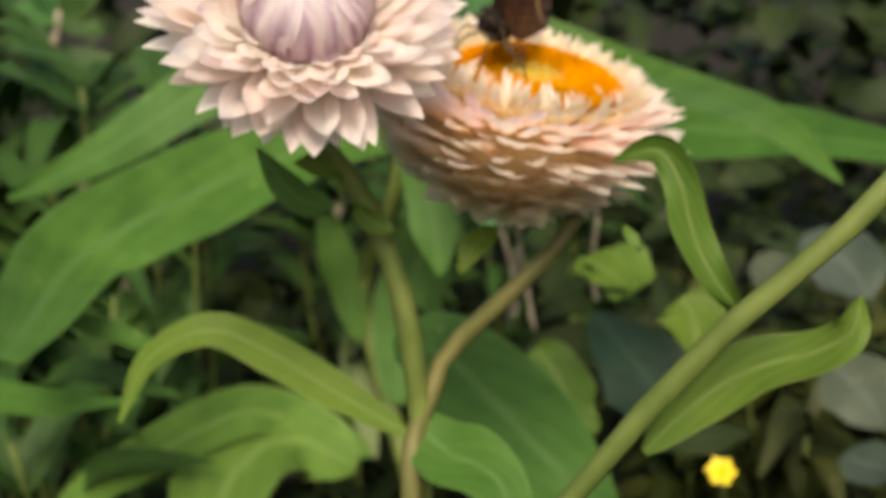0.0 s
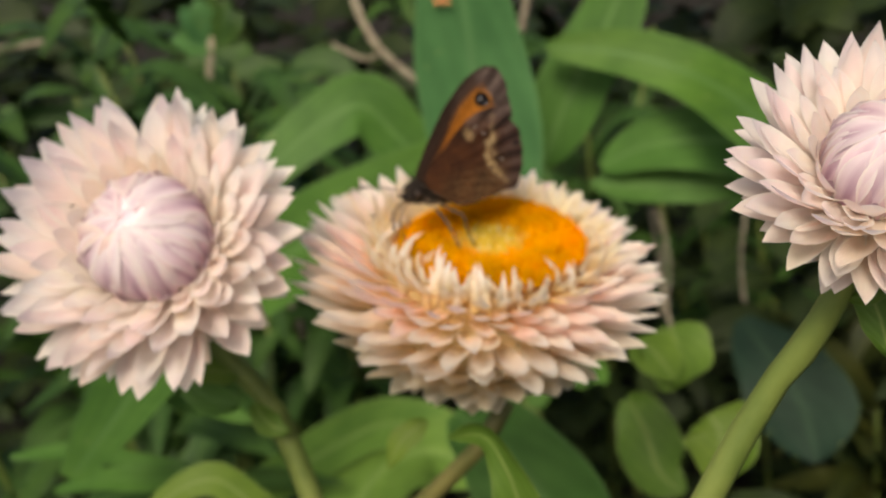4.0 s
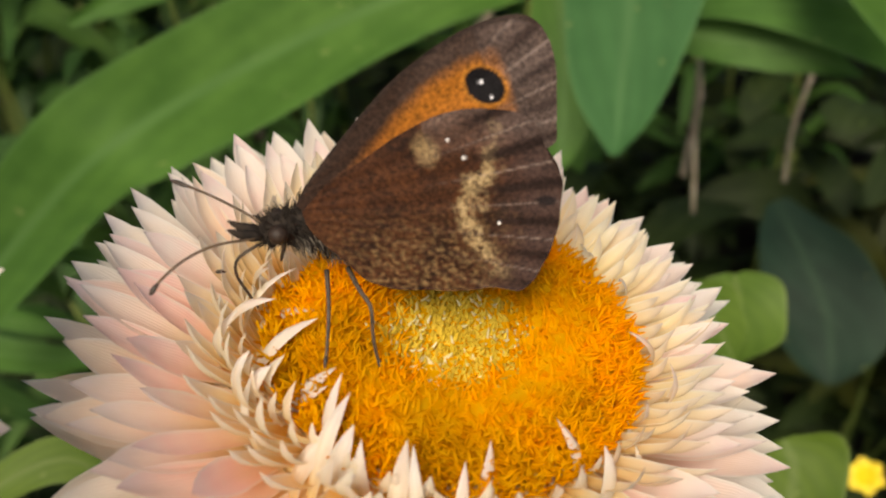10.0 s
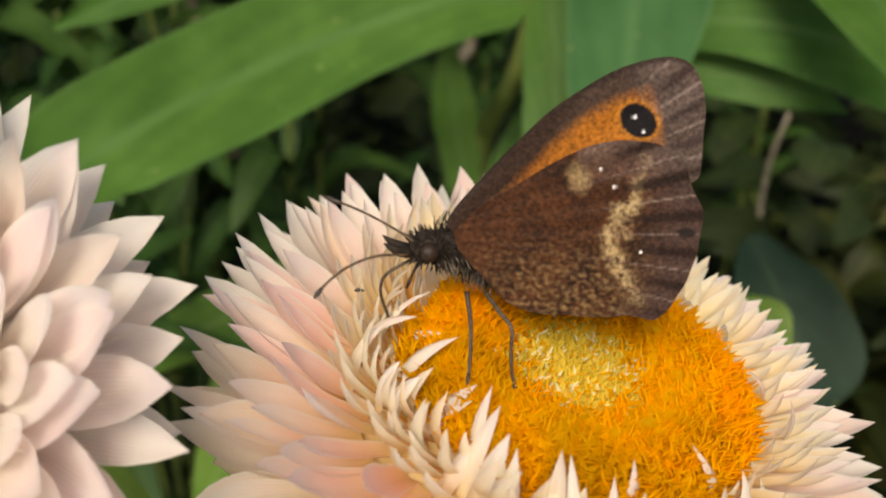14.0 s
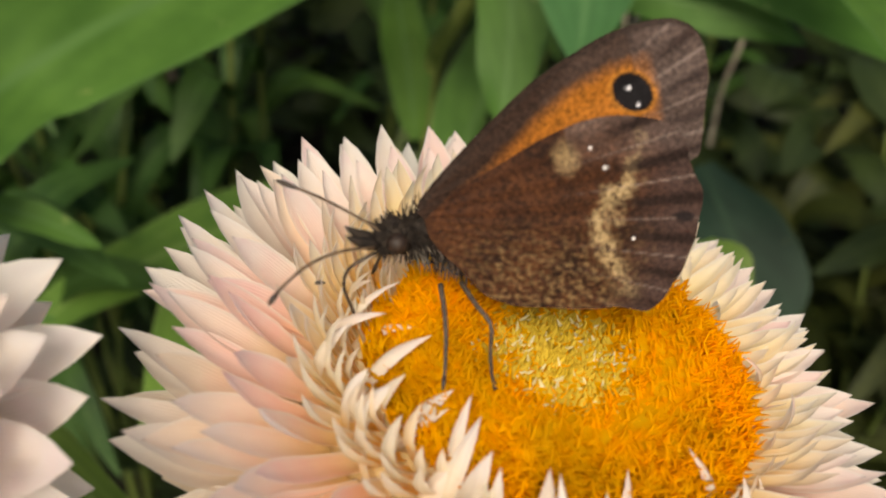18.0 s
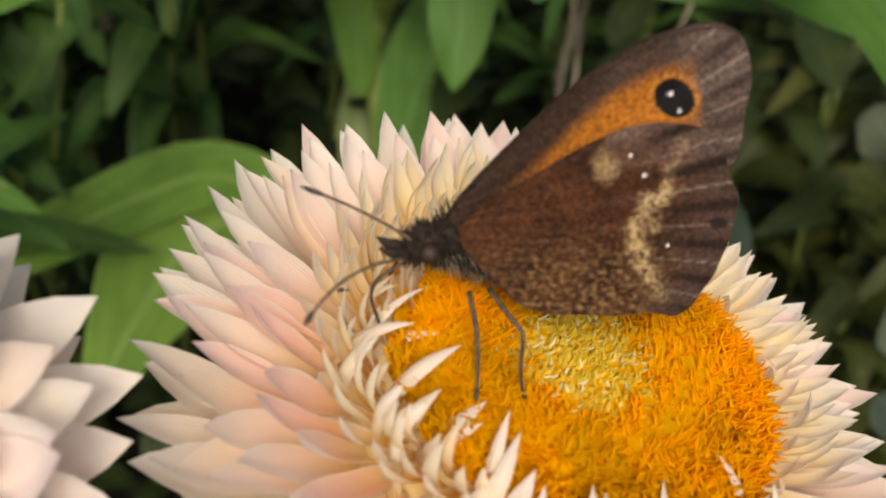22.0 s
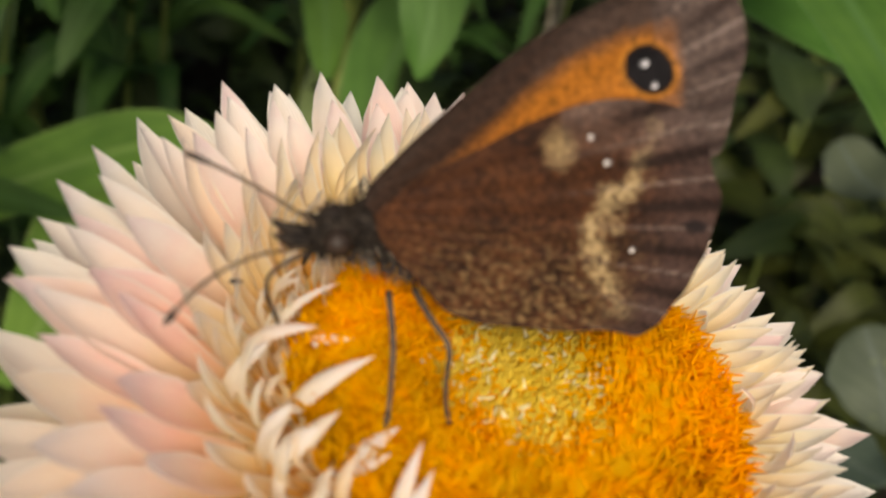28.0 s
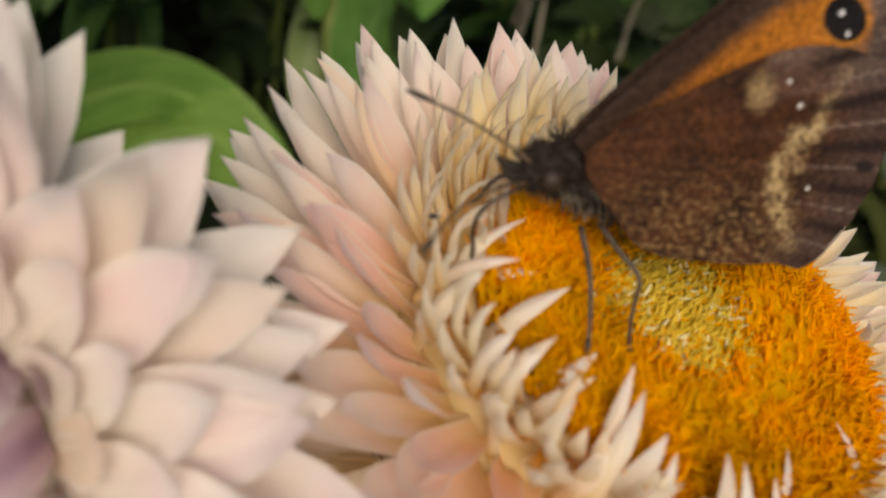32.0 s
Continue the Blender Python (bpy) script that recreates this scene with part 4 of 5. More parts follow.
leaf(back_plant, [(0.0211, 0.1869, 0.2423), (-0.0003, 0.1945, 0.2553), (-0.0219, 0.1810, 0.2600), (-0.0395, 0.1551, 0.2564), (-0.0544, 0.1242, 0.2524)], 0.0391, (-0.25, -0.50, 0.83), LEAF_SUNLIT, wave=0.04, n=22)
leaf(back_plant, [(0.0593, 0.1791, 0.2791), (0.0655, 0.1795, 0.2858), (0.0687, 0.1671, 0.2861)], 0.0125, (-0.24, -0.55, 0.80), LEAF)
# lower and shaded leaves
leaf(low_plant, [(-0.1041, 0.0978, 0.3374), (-0.0922, 0.0989, 0.3369), (-0.0774, 0.0982, 0.3332), (-0.0599, 0.0977, 0.3309)], 0.0073, (-0.10, -0.35, 0.93), LEAF)
leaf(low_plant, [(-0.1188, 0.1139, 0.3415), (-0.1029, 0.1150, 0.3382), (-0.0864, 0.1118, 0.3330), (-0.0708, 0.1080, 0.3291)], 0.0057, (-0.10, -0.35, 0.93), LEAF)
leaf(low_plant, [(-0.0746, 0.1152, 0.3479), (-0.0662, 0.1151, 0.3443), (-0.0584, 0.1140, 0.3401), (-0.0513, 0.1120, 0.3358)], 0.0062, (0.14, -0.58, 0.80), LEAF)
leaf(low_plant, [(0.0577, 0.1086, 0.3171), (0.0589, 0.0985, 0.3116), (0.0585, 0.0879, 0.3043), (0.0622, 0.0798, 0.3018)], 0.0180, (-0.38, -0.59, 0.71), LEAF_YOUNG, wave=0.1)
leaf(low_plant, [(0.0518, 0.0349, 0.3593), (0.0521, 0.0303, 0.3565), (0.0471, 0.0225, 0.3504)], 0.0154, (-0.26, -0.60, 0.76), LEAF_YOUNG, wave=0.08)
leaf(low_plant, [(0.0507, 0.0743, 0.3574), (0.0525, 0.0655, 0.3566), (0.0531, 0.0556, 0.3549)], 0.0111, (-0.27, -0.51, 0.82), LEAF_YOUNG)
leaf(low_plant, [(0.0597, 0.0738, 0.3586), (0.0574, 0.0659, 0.3557), (0.0516, 0.0580, 0.3513)], 0.0170, (-0.26, -0.57, 0.78), LEAF_YOUNG, wave=0.06)
leaf(shade_plant, [(0.1355, 0.1946, 0.2832), (0.1381, 0.1755, 0.2740), (0.1405, 0.1560, 0.2629), (0.1358, 0.1378, 0.2505)], 0.0374, (-0.35, -0.48, 0.81), LEAF_SHADE, 'heart-shaped leaf darkened as if in shade, with brown holes', widest=0.62, tip=0.6)
leaf(shade_plant, [(0.1759, 0.1019, 0.2906), (0.1772, 0.0869, 0.2835), (0.1753, 0.0751, 0.2765)], 0.0265, (-0.56, -0.46, 0.68), LEAF_GREY)
leaf(shade_plant, [(0.1841, 0.1289, 0.3291), (0.1899, 0.1118, 0.3221), (0.1893, 0.0997, 0.3130)], 0.0250, (-0.60, -0.52, 0.61), LEAF_GREY)
leaf(shade_plant, [(0.1967, 0.1665, 0.3072), (0.1987, 0.1530, 0.3039), (0.2014, 0.1412, 0.3045)], 0.0182, (-0.52, -0.45, 0.72), LEAF_GREY)
leaf(shade_plant, [(0.1708, 0.0873, 0.2609), (0.1730, 0.0740, 0.2629), (0.1754, 0.0649, 0.2680)], 0.0165, (-0.49, -0.27, 0.83), LEAF_GREY)
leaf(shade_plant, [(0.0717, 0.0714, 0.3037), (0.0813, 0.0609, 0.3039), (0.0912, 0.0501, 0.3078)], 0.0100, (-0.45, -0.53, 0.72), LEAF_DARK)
# dry twigs, woody sprigs, herb blades
stem('twig', twigs, [(0.0095, 0.3416, 0.4381), (0.0133, 0.3380, 0.4112), (0.0194, 0.3286, 0.3949), (0.0337, 0.3172, 0.3779)], 0.0022, 0.0018, TWIG)
stem('twig', twigs, [(0.0199, 0.3294, 0.3941), (0.0115, 0.3345, 0.3910), (-0.0026, 0.3488, 0.3987)], 0.0012, 0.0009, TWIG)
stem('twig', twigs, [(-0.2250, 0.3612, 0.4025), (-0.1973, 0.3755, 0.4176), (-0.1708, 0.3856, 0.4216), (-0.1400, 0.3945, 0.4201)], 0.0022, 0.0014, TWIG)
stem('twig', twigs, [(-0.2198, 0.3068, 0.3372), (-0.2013, 0.3214, 0.3538), (-0.1876, 0.3320, 0.3705), (-0.1827, 0.3356, 0.3771)], 0.0016, 0.0010, TWIG)
stem('twig', twigs, [(0.0544, 0.3230, 0.3637), (0.0531, 0.3195, 0.3511), (0.0508, 0.3131, 0.3310)], 0.0014, 0.0012, TWIG)
stem('twig', twigs, [(0.0437, 0.3198, 0.3527), (0.0558, 0.3173, 0.3511), (0.0706, 0.3140, 0.3498)], 0.0018, 0.0016, TWIG)
stem('twig', twigs, [(0.0422, 0.2743, 0.3164), (0.0461, 0.2756, 0.3206), (0.0481, 0.2769, 0.3244)], 0.0026, 0.0020, TWIG)
stem('twig', twigs, [(0.1372, 0.2857, 0.2990), (0.1370, 0.2740, 0.2771), (0.1303, 0.2633, 0.2554)], 0.0009, 0.0007, TWIG)
stem('twig', twigs, [(0.1138, 0.2266, 0.2744), (0.1196, 0.2371, 0.2949), (0.1223, 0.2402, 0.3026)], 0.0012, 0.0010, TWIG)
stem('twig', twigs, [(0.1093, 0.2184, 0.3299), (0.1080, 0.2113, 0.3123), (0.1061, 0.1955, 0.2805)], 0.0009, 0.0007, TWIG)
stem('twig', twigs, [(0.1395, 0.1997, 0.2870), (0.1424, 0.2073, 0.3042), (0.1479, 0.2127, 0.3217)], 0.0009, 0.0007, TWIG)
stem('twig', twigs, [(0.0794, 0.2837, 0.3988), (0.0835, 0.2845, 0.4107), (0.0880, 0.2848, 0.4224)], 0.0018, 0.0016, TWIG)
stem('stem', sprig, [(-0.0584, 0.3373, 0.4161), (-0.0661, 0.3311, 0.3868), (-0.0653, 0.3181, 0.3601), (-0.0560, 0.2995, 0.3217), (-0.0460, 0.2788, 0.2759)], 0.0019, 0.0024, TWIG)
leaf(sprig, [(-0.0596, 0.3362, 0.4099), (-0.0565, 0.3346, 0.4244), (-0.0547, 0.3348, 0.4336)], 0.0117, (0.09, -0.87, 0.49), LEAF_MID)
leaf(sprig, [(-0.0596, 0.3362, 0.4099), (-0.0646, 0.3334, 0.4228), (-0.0691, 0.3329, 0.4311)], 0.0117, (0.10, -0.87, 0.49), LEAF_BLUE)
leaf(sprig, [(-0.0596, 0.3362, 0.4099), (-0.0492, 0.3344, 0.4179), (-0.0413, 0.3346, 0.4228)], 0.0117, (0.07, -0.86, 0.50), LEAF_MID)
leaf(sprig, [(-0.0596, 0.3362, 0.4099), (-0.0601, 0.3342, 0.4243), (-0.0611, 0.3341, 0.4335)], 0.0117, (0.10, -0.87, 0.49), LEAF_BLUE)
leaf(sprig, [(-0.0596, 0.3362, 0.4099), (-0.0520, 0.3347, 0.4222), (-0.0464, 0.3351, 0.4298)], 0.0117, (0.08, -0.87, 0.49), LEAF_MID)
leaf(sprig, [(-0.0596, 0.3362, 0.4099), (-0.0691, 0.3317, 0.4145), (-0.0769, 0.3300, 0.4176)], 0.0117, (0.11, -0.86, 0.50), LEAF_BLUE)
leaf(sprig, [(-0.0596, 0.3362, 0.4099), (-0.0491, 0.3327, 0.4073), (-0.0406, 0.3319, 0.4051)], 0.0117, (0.07, -0.85, 0.52), LEAF_MID)
leaf(sprig, [(-0.0631, 0.3324, 0.3914), (-0.0700, 0.3266, 0.3874), (-0.0757, 0.3241, 0.3846)], 0.0117, (0.11, -0.83, 0.55), LEAF_BLUE)
leaf(sprig, [(-0.0631, 0.3324, 0.3914), (-0.0569, 0.3274, 0.3843), (-0.0519, 0.3257, 0.3790)], 0.0117, (0.09, -0.83, 0.55), LEAF_MID)
stem('stem', sprig, [(0.0544, 0.3248, 0.3800), (0.0511, 0.3190, 0.3583), (0.0464, 0.3084, 0.3353)], 0.0019, 0.0022, TWIG)
leaf(sprig, [(0.0531, 0.3237, 0.3753), (0.0539, 0.3236, 0.3876), (0.0544, 0.3234, 0.3956)], 0.0111, (-0.13, -0.82, 0.56), LEAF_MID)
leaf(sprig, [(0.0531, 0.3237, 0.3753), (0.0454, 0.3241, 0.3841), (0.0390, 0.3243, 0.3901)], 0.0111, (-0.12, -0.81, 0.57), LEAF_BLUE)
leaf(sprig, [(0.0531, 0.3237, 0.3753), (0.0615, 0.3212, 0.3831), (0.0682, 0.3191, 0.3882)], 0.0111, (-0.15, -0.81, 0.57), LEAF_MID)
leaf(sprig, [(0.0531, 0.3237, 0.3753), (0.0499, 0.3244, 0.3880), (0.0471, 0.3247, 0.3964)], 0.0111, (-0.12, -0.82, 0.56), LEAF_BLUE)
leaf(sprig, [(0.0531, 0.3237, 0.3753), (0.0592, 0.3224, 0.3863), (0.0639, 0.3212, 0.3934)], 0.0111, (-0.14, -0.81, 0.57), LEAF_MID)
leaf(sprig, [(0.0531, 0.3237, 0.3753), (0.0416, 0.3224, 0.3758), (0.0323, 0.3216, 0.3763)], 0.0111, (-0.11, -0.81, 0.58), LEAF_BLUE)
leaf(sprig, [(0.0531, 0.3237, 0.3753), (0.0633, 0.3185, 0.3743), (0.0715, 0.3146, 0.3735)], 0.0111, (-0.15, -0.80, 0.58), LEAF_MID)
leaf(sprig, [(0.0531, 0.3237, 0.3753), (0.0450, 0.3202, 0.3695), (0.0386, 0.3178, 0.3659)], 0.0111, (-0.11, -0.80, 0.59), LEAF_BLUE)
leaf(sprig, [(0.0531, 0.3237, 0.3753), (0.0594, 0.3179, 0.3696), (0.0646, 0.3136, 0.3658)], 0.0111, (-0.14, -0.79, 0.59), LEAF_MID)
leaf(blades, [(-0.1833, 0.3697, 0.3502), (-0.1519, 0.3788, 0.3680), (-0.1187, 0.3853, 0.3855)], 0.0142, (0.24, -0.79, 0.57), LEAF_MID)
leaf(blades, [(-0.1945, 0.3707, 0.3693), (-0.1882, 0.3588, 0.3430), (-0.1773, 0.3472, 0.3175)], 0.0155, (0.30, -0.74, 0.60), LEAF_MID)
leaf(blades, [(-0.2248, 0.3318, 0.2980), (-0.2138, 0.3405, 0.3229), (-0.1958, 0.3508, 0.3488)], 0.0155, (0.33, -0.70, 0.63), LEAF_MID)
leaf(blades, [(-0.1864, 0.3568, 0.3162), (-0.1502, 0.3680, 0.3305), (-0.1103, 0.3762, 0.3439)], 0.0136, (0.23, -0.75, 0.62), LEAF_MID)
leaf(blades, [(-0.2464, 0.3468, 0.3715), (-0.2283, 0.3513, 0.3791), (-0.2069, 0.3568, 0.3888)], 0.0142, (0.37, -0.75, 0.55), LEAF_MID)
leaf(blades, [(-0.1176, 0.3968, 0.3794), (-0.1152, 0.3870, 0.3631), (-0.1163, 0.3761, 0.3480)], 0.0124, (0.17, -0.80, 0.57), LEAF_MID)
leaf(blades, [(-0.1790, 0.3819, 0.3924), (-0.1570, 0.3812, 0.3848), (-0.1267, 0.3841, 0.3885)], 0.0111, (0.25, -0.80, 0.54), LEAF_MID)
leaf(blades, [(-0.0785, 0.4085, 0.4043), (-0.0705, 0.4018, 0.3955), (-0.0628, 0.3946, 0.3855)], 0.0186, (0.10, -0.84, 0.53), LEAF_MID)
leaf(blades, [(-0.0698, 0.4061, 0.3854), (-0.0480, 0.4022, 0.3861), (-0.0260, 0.3961, 0.3811)], 0.0136, (0.06, -0.84, 0.54), LEAF_MID)
leaf(blades, [(-0.0274, 0.4084, 0.3817), (-0.0064, 0.4021, 0.3799), (0.0088, 0.3937, 0.3720)], 0.0186, (-0.01, -0.83, 0.55), LEAF_MID)
leaf(blades, [(-0.2261, 0.3672, 0.4202), (-0.2129, 0.3641, 0.4049), (-0.1998, 0.3595, 0.3869)], 0.0105, (0.35, -0.78, 0.52), LEAF_MID)
leaf(blades, [(-0.1853, 0.3566, 0.3145), (-0.1748, 0.3479, 0.3004), (-0.1655, 0.3384, 0.2871)], 0.0124, (0.27, -0.71, 0.65), LEAF_MID)
leaf(blades, [(-0.1359, 0.3986, 0.4118), (-0.1312, 0.3916, 0.4008), (-0.1243, 0.3842, 0.3866)], 0.0124, (0.21, -0.83, 0.52), LEAF_MID)
leaf(blades, [(-0.2052, 0.3758, 0.4152), (-0.1969, 0.3697, 0.3982), (-0.1918, 0.3604, 0.3766)], 0.0111, (0.32, -0.79, 0.52), LEAF_MID)
leaf(blades, [(-0.1754, 0.3695, 0.3402), (-0.1824, 0.3537, 0.3219), (-0.1878, 0.3363, 0.3016)], 0.0111, (0.28, -0.73, 0.63), LEAF_MID)
SCAR_SPOT = (0.0521, 0.1475, 0.4373)
SCAR_FACE = (-0.2646, -0.9501, 0.1655)
YELLOW_SPOT = (0.1200, 0.0922, 0.2648)
PINK_SPOT = (-0.1557, 0.1535, 0.3708)


# ---- the ground and the undergrowth ----
ground_n = 90
gv, gf = [], []
for j in range(ground_n + 1):
    for i in range(ground_n + 1):
        x, y = (i / ground_n - 0.5), (j / ground_n - 0.5)
        x, y = x * (2.0 + abs(x) ** 3 * 4000), y * (2.0 + abs(y) ** 3 * 4000)
        gv.append((x, y, 0.02 * noise.noise((x * 9, y * 9, 0)) + 0.01 * noise.noise((x * 30, y * 30, 4))))
for j in range(ground_n):
    for i in range(ground_n):
        a = j * (ground_n + 1) + i
        gf.append((a, a + 1, a + ground_n + 2, a + ground_n + 1))
tagged(new("ground", mesh("ground", gv, gf, SOIL)), "dark crumbly garden soil", "ground", "", "structure")


def scatter(name, count, seed, mat, place, length, width, label, category, rise=0.5, n=6, across=2):
    """Many small leaves joined into one bed of undergrowth; place(rng) gives where each one grows."""
    rng = random.Random(seed)
    verts, faces, uvs = [], [], []
    for k in range(count):
        p = Vector(place(rng))
        a = rng.uniform(0, 2 * math.pi)
        out = Vector((math.cos(a), math.sin(a), 0))
        h = length * rng.uniform(0.5, 1.3)
        up = rise * rng.uniform(0.2, 1.3)
        q = [p, p + out * h * 0.45 + Vector((0, 0, h * 0.5 * up)), p + out * h + Vector((0, 0, h * (0.55 * up - 0.15)))]
        v, f, u = blade(q, width * rng.uniform(0.7, 1.3), (0, 0, 1) if rng.random() < 0.7 else (-0.3, -0.8, 0.5), n=n, seed=k, across=across, fold=0.2, wave=0.08)
        o = len(verts)
        verts += v
        uvs += u
        faces += [tuple(i + o for i in face) for face in f]
    return tagged(new(name, mesh(name, verts, faces, mat, uvs)), label, category, "", "stuff")


def behind(near, far, side, low, high):
    """A random place behind the flowers: near to far along the view, side to both sides."""
    def place(rng):
        d, s = rng.uniform(near, far), rng.uniform(-side, side) * 1.0
        ahead, across = Vector((0.34, 0.94, 0)), Vector((0.94, -0.34, 0))
        p = ahead * d + across * s
        return (p.x, p.y, rng.uniform(low, high))
    return place


# these beds are shaded by their dark leaf colour; nothing overhead blocks light
scatter("undergrowth", 2600, 21, LEAF_DARK, behind(0.05, 0.75, 0.6, 0.0, 0.14), 0.035, 0.014, "low undergrowth of small leaves, darkened as if in shade", "undergrowth", 0.7)
scatter("undergrowth", 1300, 22, LEAF_DARK, behind(0.25, 0.9, 0.7, 0.08, 0.30), 0.045, 0.018, "dense foliage behind the flowers, darkened as if in shade", "undergrowth", 0.6)
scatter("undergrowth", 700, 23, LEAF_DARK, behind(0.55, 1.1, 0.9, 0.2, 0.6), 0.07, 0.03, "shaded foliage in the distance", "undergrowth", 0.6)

scatter("undergrowth", 1500, 25, LEAF_DARK, behind(0.5, 1.4, 1.1, 0.05, 0.42), 0.08, 0.028, "foliage closing the view, shade put into its colour", "undergrowth", 0.7)
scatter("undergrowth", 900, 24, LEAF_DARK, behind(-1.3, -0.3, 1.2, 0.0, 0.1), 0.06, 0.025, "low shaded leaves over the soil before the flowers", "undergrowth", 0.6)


def tuft(x, y, top, seed, count=44, length=0.06, width=0.010, mat=LEAF_MID):
    """Upright herb stems with narrow leaves all the way up."""
    rng = random.Random(seed)
    plant = thing("grassy_herb", pose(x, y, 0), "leafy herb with narrow pointed green leaves", "plant", "grassy herbs")
    stems = []
    for s in range(4):
        lean = Vector((rng.uniform(-0.05, 0.05), rng.uniform(-0.05, 0.05), 0))
        foot = Vector((rng.uniform(-0.03, 0.03), rng.uniform(-0.03, 0.03), 0))
        path = [foot, foot + lean * 0.4 + Vector((0, 0, top * 0.5)), foot + lean + Vector((0, 0, top * rng.uniform(0.85, 1.0)))]
        stems.append(spline(path, 12))
        part("stem", mesh("stem", *stalk(path, 0.0016, 0.0009), STEM), plant)
    for k in range(count):
        c = stems[k % 4]
        base = c[rng.randint(6, 11)]
        a = rng.uniform(0, 2 * math.pi)
        out = Vector((math.cos(a), math.sin(a), 0))
        h = length * rng.uniform(0.6, 1.2)
        v, f, u = blade([base, base + out * h * 0.4 + Vector((0, 0, h * 0.4)), base + out * h + Vector((0, 0, h * rng.uniform(-0.1, 0.5)))], width * rng.uniform(0.7, 1.4), (0, -0.3, 1), n=9, seed=k, across=4, wave=0.02)
        part("leaf", mesh("leaf", v, f, mat, u), plant)
    return plant


for k, (x, y, top) in enumerate(((-0.063, 0.305, 0.42), (-0.11, 0.28, 0.40), (-0.02, 0.31, 0.39), (-0.12, 0.37, 0.43), (-0.16, 0.31, 0.40), (-0.04, 0.36, 0.43), (0.04, 0.36, 0.40), (-0.08, 0.24, 0.34),
                                 (-0.18, 0.24, 0.37), (-0.14, 0.2, 0.3), (0.12, 0.40, 0.36), (0.22, 0.36, 0.3))):
    tuft(x, y, top, 40 + k, mat=LEAF_MID)


for k, (x, y, top) in enumerate(((0.248, 0.161, 0.262), (0.316, 0.213, 0.262), (0.300, 0.170, 0.249), (0.230, 0.236, 0.232))):
    tuft(x, y, top, 70 + k, 50, 0.05, 0.012, LEAF_OLIVE)


def speck(place, label):
    """A tiny dark beetle."""
    bug = thing("beetle", Matrix.Translation(place), label, "insect", "tiny beetles")
    part("body", mesh("body", *tube([(-0.0003, 0, 0.0001), (-0.00015, 0, 0.00015), (0.00015, 0, 0.00015), (0.0003, 0, 0.0001)], [0.00005, 0.00014, 0.00014, 0.00005], 8), CHITIN), bug)
    part("head", mesh("head", *tube([(0.00025, 0, 0.0001), (0.0004, 0, 0.0001)], [0.00008, 0.00004], 6), CHITIN), bug)
    return bug


beetle_place = Matrix.Translation(spot(-1.76, 0.29, 0.2))
beetle = speck(spot(-1.76, 0.29, 0.2), "tiny black beetle on a pale bract")

guest_place = pose(-0.0554, -0.0068, 0.4360, 35, 10, 40) @ Matrix.Scale(2.2, 4)
guest = speck((0, 0, 0), "small black beetle on a white bract beside the bud")


def leaf_scar(place, toward):
    """A dry V-shaped wound on the broad upright leaf."""
    m = facing(place, toward)
    back = back_plant.matrix_basis.inverted()
    for k, (a, h) in enumerate(((200, 0.0026), (330, 0.0030), (80, 0.0014))):
        d = Vector((math.cos(radians(a)), math.sin(radians(a)), 0))
        v, f, u = blade([(0, 0, 0), d * h * 0.5, d * h], 0.0016, (0, 0, 1), n=6, across=4, seed=k, thick=0.0001)
        part("leaf_scar", mesh("leaf_scar", [back @ m @ Vector(q) for q in v], f, SCAR, u), strap, "small orange-brown dry wound")


leaf_scar(SCAR_SPOT, SCAR_FACE)


def small_flower(name, place, axis, mat, eye, label):
    bloom = thing(name, facing(place, axis), label, "flower")
    part("stem", mesh("stem", *stalk([(0, 0, -0.09), (0.003, 0, -0.04), (0, 0, 0)], 0.0012, 0.0009), STEM), bloom)
    for k in range(6):
        v, f, u = blade([(0, 0, 0), (0.0026, 0, 0.0022), (0.0052, 0, 0.0026)], 0.0045, (0, 0, 1), n=7, across=4, seed=k)
        part("petal", mesh("petal", v, f, mat, u), bloom, "", Matrix.Rotation(k * math.pi / 3, 4, "Z"))
    part("eye", mesh("eye", *tube([(0, 0, -0.001), (0, 0, 0.002)], [0.0012, 0.0008], 8), eye), bloom)


small_flower("yellow_flower", YELLOW_SPOT, (-0.4, -0.5, 0.7), LEMON, LEMON, "small bright yellow flower low among the leaves")
small_flower("pink_flower", PINK_SPOT, (0.3, -0.5, 0.8), PINK, RECEPTACLE_PALE, "small pink and white blossom on a thin stalk")


# ---- what moves: the wind rocks the flower heads, the butterfly turns on the disc ----
HUB = Matrix.Translation((0, 0, 0.42))


def sway(rx, ry, rz, dx, dy, dz):
    """The open head rocked about its centre by a turn in degrees and shifted in millimetres."""
    turn = Vector((rx, ry, rz))
    spin = Matrix.Rotation(radians(turn.length), 4, turn.normalized()) if turn.length > 1e-6 else Matrix.Identity(4)
    return Matrix.Translation((dx * 0.001, dy * 0.001, dz * 0.001)) @ HUB @ spin @ HUB.inverted()


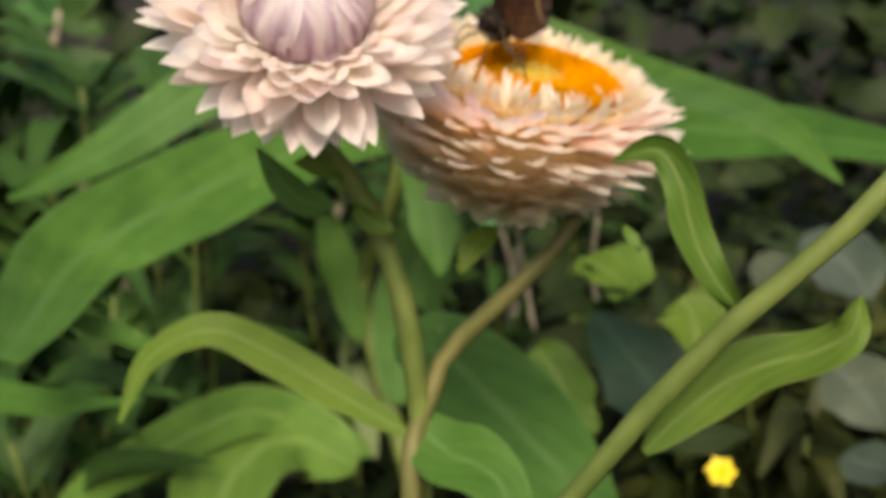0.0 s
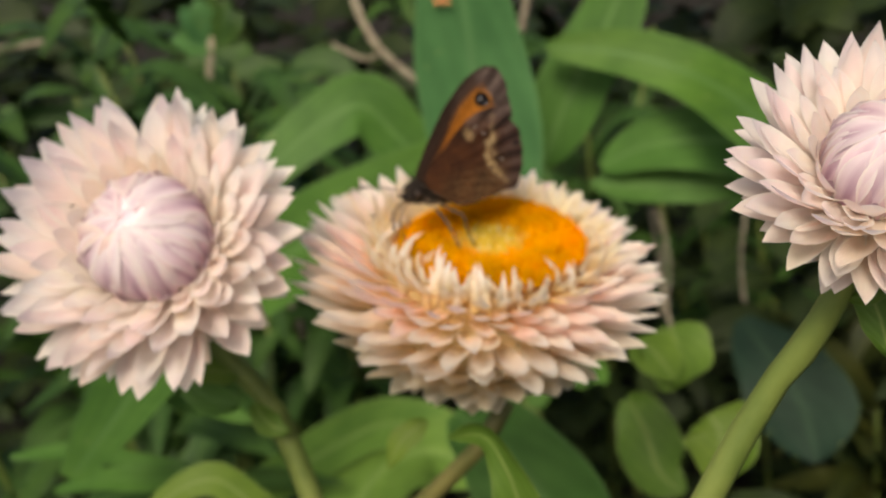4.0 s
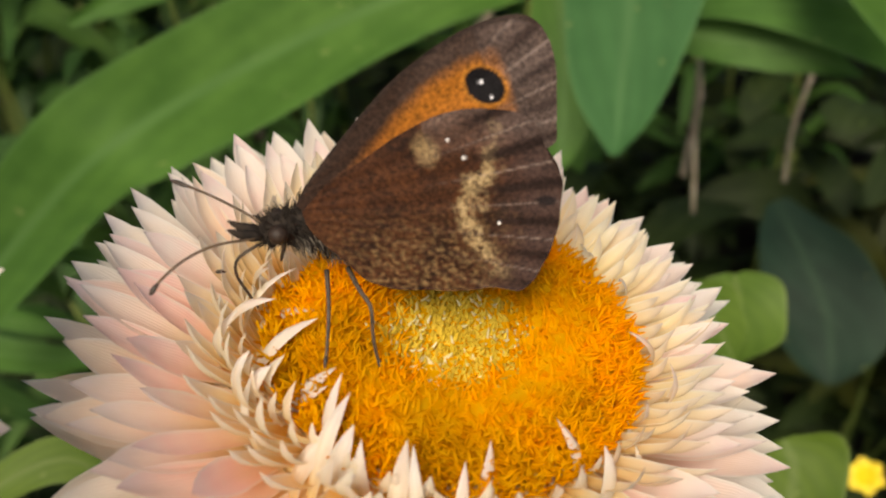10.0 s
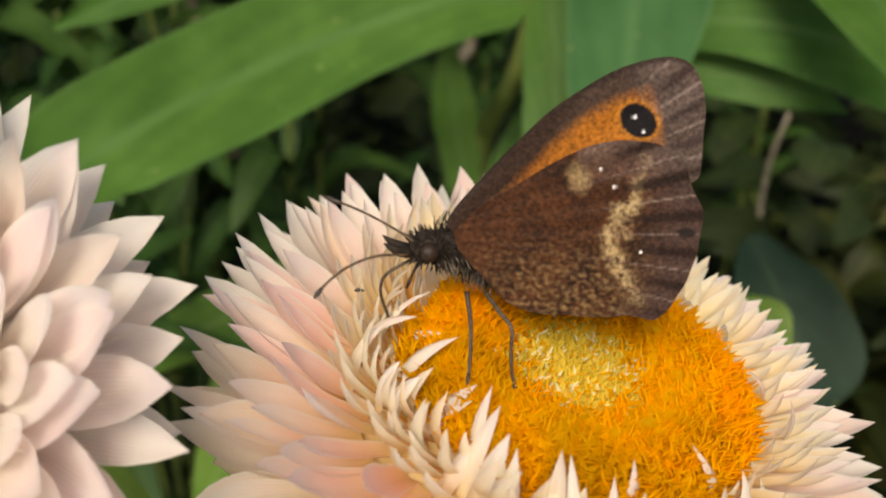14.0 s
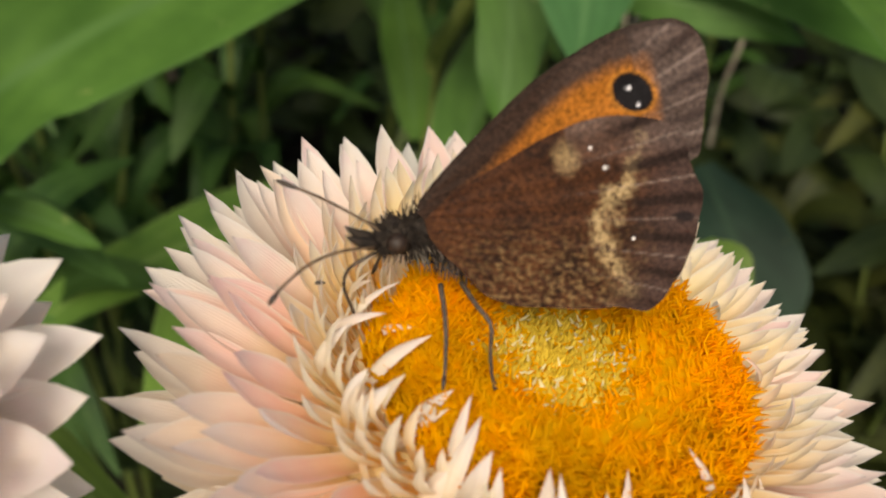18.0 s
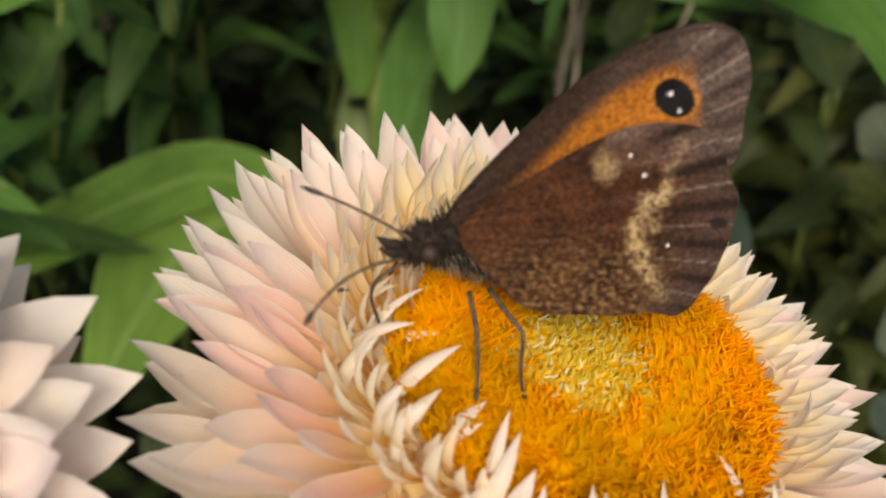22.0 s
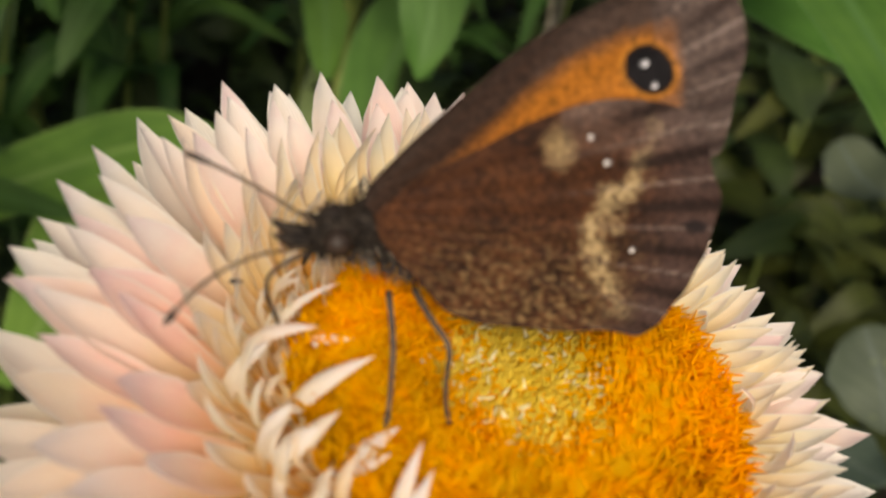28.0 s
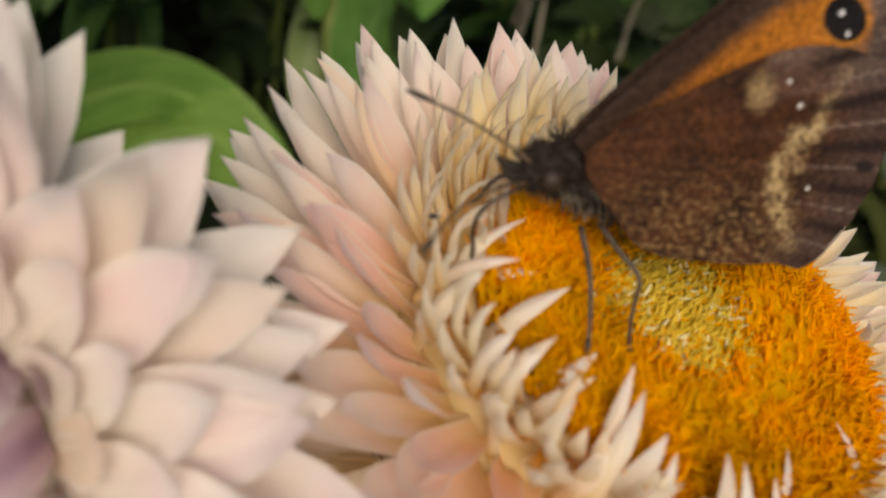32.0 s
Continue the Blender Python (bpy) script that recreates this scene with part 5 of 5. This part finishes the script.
HEAD = [
    (0, sway(12.75, -2.99, -1.46, -2.07, 7.32, -3.61)), (1, sway(13.47, 1.73, -10.72, 5.44, -1.77, -4.31)), (2, sway(2.06, -5.15, -0.72, 6.05, 1.31, -4.54)),
    (3, sway(4.69, 2.62, 3.99, 6.23, 1.30, -0.50)), (5.5, sway(6.59, -1.37, -4.04, 1.03, 2.04, 6.64)), (6, sway(8.43, -0.80, 0.18, -1.65, 4.51, 1.34)),
    (6.5, sway(1.70, -2.23, 0.38, -0.90, 1.65, 4.06)), (7, sway(1.76, -0.69, 1.68, -2.10, 0.88, 0.52)), (7.5, sway(0.12, -2.63, 1.90, -1.22, -0.81, -0.45)),
    (8, sway(1.45, 1.44, 1.33, -0.19, -3.70, -2.33)), (8.5, sway(0.02, 1.05, 3.18, -0.71, -0.56, -0.23)), (9, sway(2.34, 0.72, 2.98, -1.59, -1.96, 1.28)),
    (10, sway(2.67, 1.23, 0.60, -2.33, -1.02, 3.90)), (11, sway(-0.04, -1.46, 1.26, 0.71, -1.09, 0.11)), (12, sway(-1.68, -0.28, 1.68, 1.69, 1.83, -1.48)),
    (13, sway(-0.12, 1.89, -1.62, 0.47, 0.95, -0.71)), (14, sway(-2.09, 2.42, -0.63, -0.35, 0.11, -1.58)), (17, sway(-2.36, 3.03, 0.92, -0.96, -0.12, -0.77)),
    (18, sway(-2.18, 0.97, -1.21, -1.39, -0.13, -0.36)), (19, sway(-4.23, 0.31, 0.25, 3.68, 1.05, -1.24)), (20, sway(-4.14, 3.93, -4.07, -3.10, -1.88, 1.32)),
    (21, sway(-2.09, 1.16, 0.39, 0.57, 1.36, -1.27)), (22, sway(-1.66, 0.89, -0.37, 0.52, 0.32, -0.37)), (23, sway(-1.17, -0.55, -0.55, 1.02, 0.95, -1.10)),
    (24, sway(-0.63, -0.28, -1.41, 0.76, 0.05, -0.06)), (25, sway(-1.58, 0.27, -0.41, -0.90, -0.96, -0.36)), (26, sway(-2.20, 1.15, -0.22, -0.13, -0.09, -0.51)),
    (28.5, sway(-0.45, -2.63, -1.10, 0.98, -1.02, -0.70)), (29, sway(-0.06, -2.76, -1.46, 0.67, -1.24, -0.46)), (30, sway(-0.41, -3.04, -1.10, 0.82, -1.33, -0.78)),
    (31, sway(0.10, -3.02, -1.44, 0.94, -1.14, -0.51)), (32, sway(-1.85, -0.06, 0.28, -0.10, -0.60, -0.81))]
# the half-open flower's own drift beside it, in millimetres
DRIFT = ((0, 9.9, 1.9, 5.7), (1, 12.9, 5.3, -2.3), (2, 6.1, 5.4, 5.6), (3, 1.5, 12.2, 1.1), (6, -0.7, 3.7, -1.3), (7, 0.9, -3.0, -0.5), (9, 0.6, -0.6, -0.9), (13, -0.1, 2.9, -6.3), (17, -1.3, 4.8, -8.8),
         (19, -3.4, 3.2, -12.1), (20, 0.0, 0.5, -7.5), (21, -0.9, 1.8, -8.4), (23, -2.2, 5.7, -15.2), (30, -2.0, 4.6, -13.3), (32, 4.3, 2.0, -11.7))
# the strap leaf swings in the wind: sideways and up, in metres
SWING = ((0, 0, 0), (1, 0, 0), (2, -0.016, 0), (3, -0.027, 0), (5.5, -0.022, 0), (6, -0.0155, 0), (6.5, 0, 0), (14, 0, 0), (17, 0, 0.008), (20, 0, 0.02), (32, 0, 0.02))
# the long lance leaf lifts a little, in metres
LIFT = ((0, 0), (14, 0), (18, 0.003), (20, 0.010), (22, 0.015), (32, 0.015))
# the butterfly's turn on the disc in degrees, and its step in units of U
STANCE = ((0, 8, 9, 46, -0.2, -0.3, 0.15), (2, 9, 7, 40, -0.1, -0.2, 0.3), (3.5, 5, 3, 36, -0.1, -0.2, 0.2), (5.5, 0.5, 4, 20, -0.07, 0, 0), (8.5, 0.5, 4, 20, -0.07, 0, 0), (9, 0, 0, 0, 0, 0, 0), (32, 0, 0, 0, 0, 0, 0))


def between(table, t):
    return [float(np.interp(t, [k[0] for k in table], [k[i] for k in table])) for i in range(1, len(table[0]))]


def stance(t):
    """The butterfly stands turned away at first and then swings round to feed."""
    rx, ry, rz, dx, dy, dz = between(STANCE, t)
    pivot, turn = Vector((-0.7, 0.3, 0.1)) * U, Vector((rx, ry, rz))
    spin = Matrix.Rotation(radians(turn.length), 4, turn.normalized()) if turn.length > 1e-6 else Matrix.Identity(4)
    return Matrix.Translation(pivot + Vector((dx, dy, dz)) * U) @ spin @ Matrix.Translation(-pivot)


def motions():
    """The open flower sways in the wind with the butterfly and the beetle on it; the half-open flower drifts beside it."""
    walk(main_head, [(t, MAIN.inverted() @ m @ MAIN) for t, m in HEAD])
    walk(insect, [(t, m @ MAIN @ stance(t)) for t, m in HEAD])
    walk(beetle, [(t, m @ beetle_place) for t, m in HEAD])
    rows = [(t, Matrix.Translation(Vector(between(DRIFT, t)) * 0.001) @ m @ LEFT) for t, m in HEAD]
    walk(left_flower, rows)
    walk(strap, [(t, Matrix.Translation((x, 0, z))) for t, x, z in SWING])
    walk(lance, [(t, Matrix.Translation((0, 0, z))) for t, z in LIFT])
    walk(guest, [(t, m @ LEFT.inverted() @ guest_place) for t, m in rows])


motions()
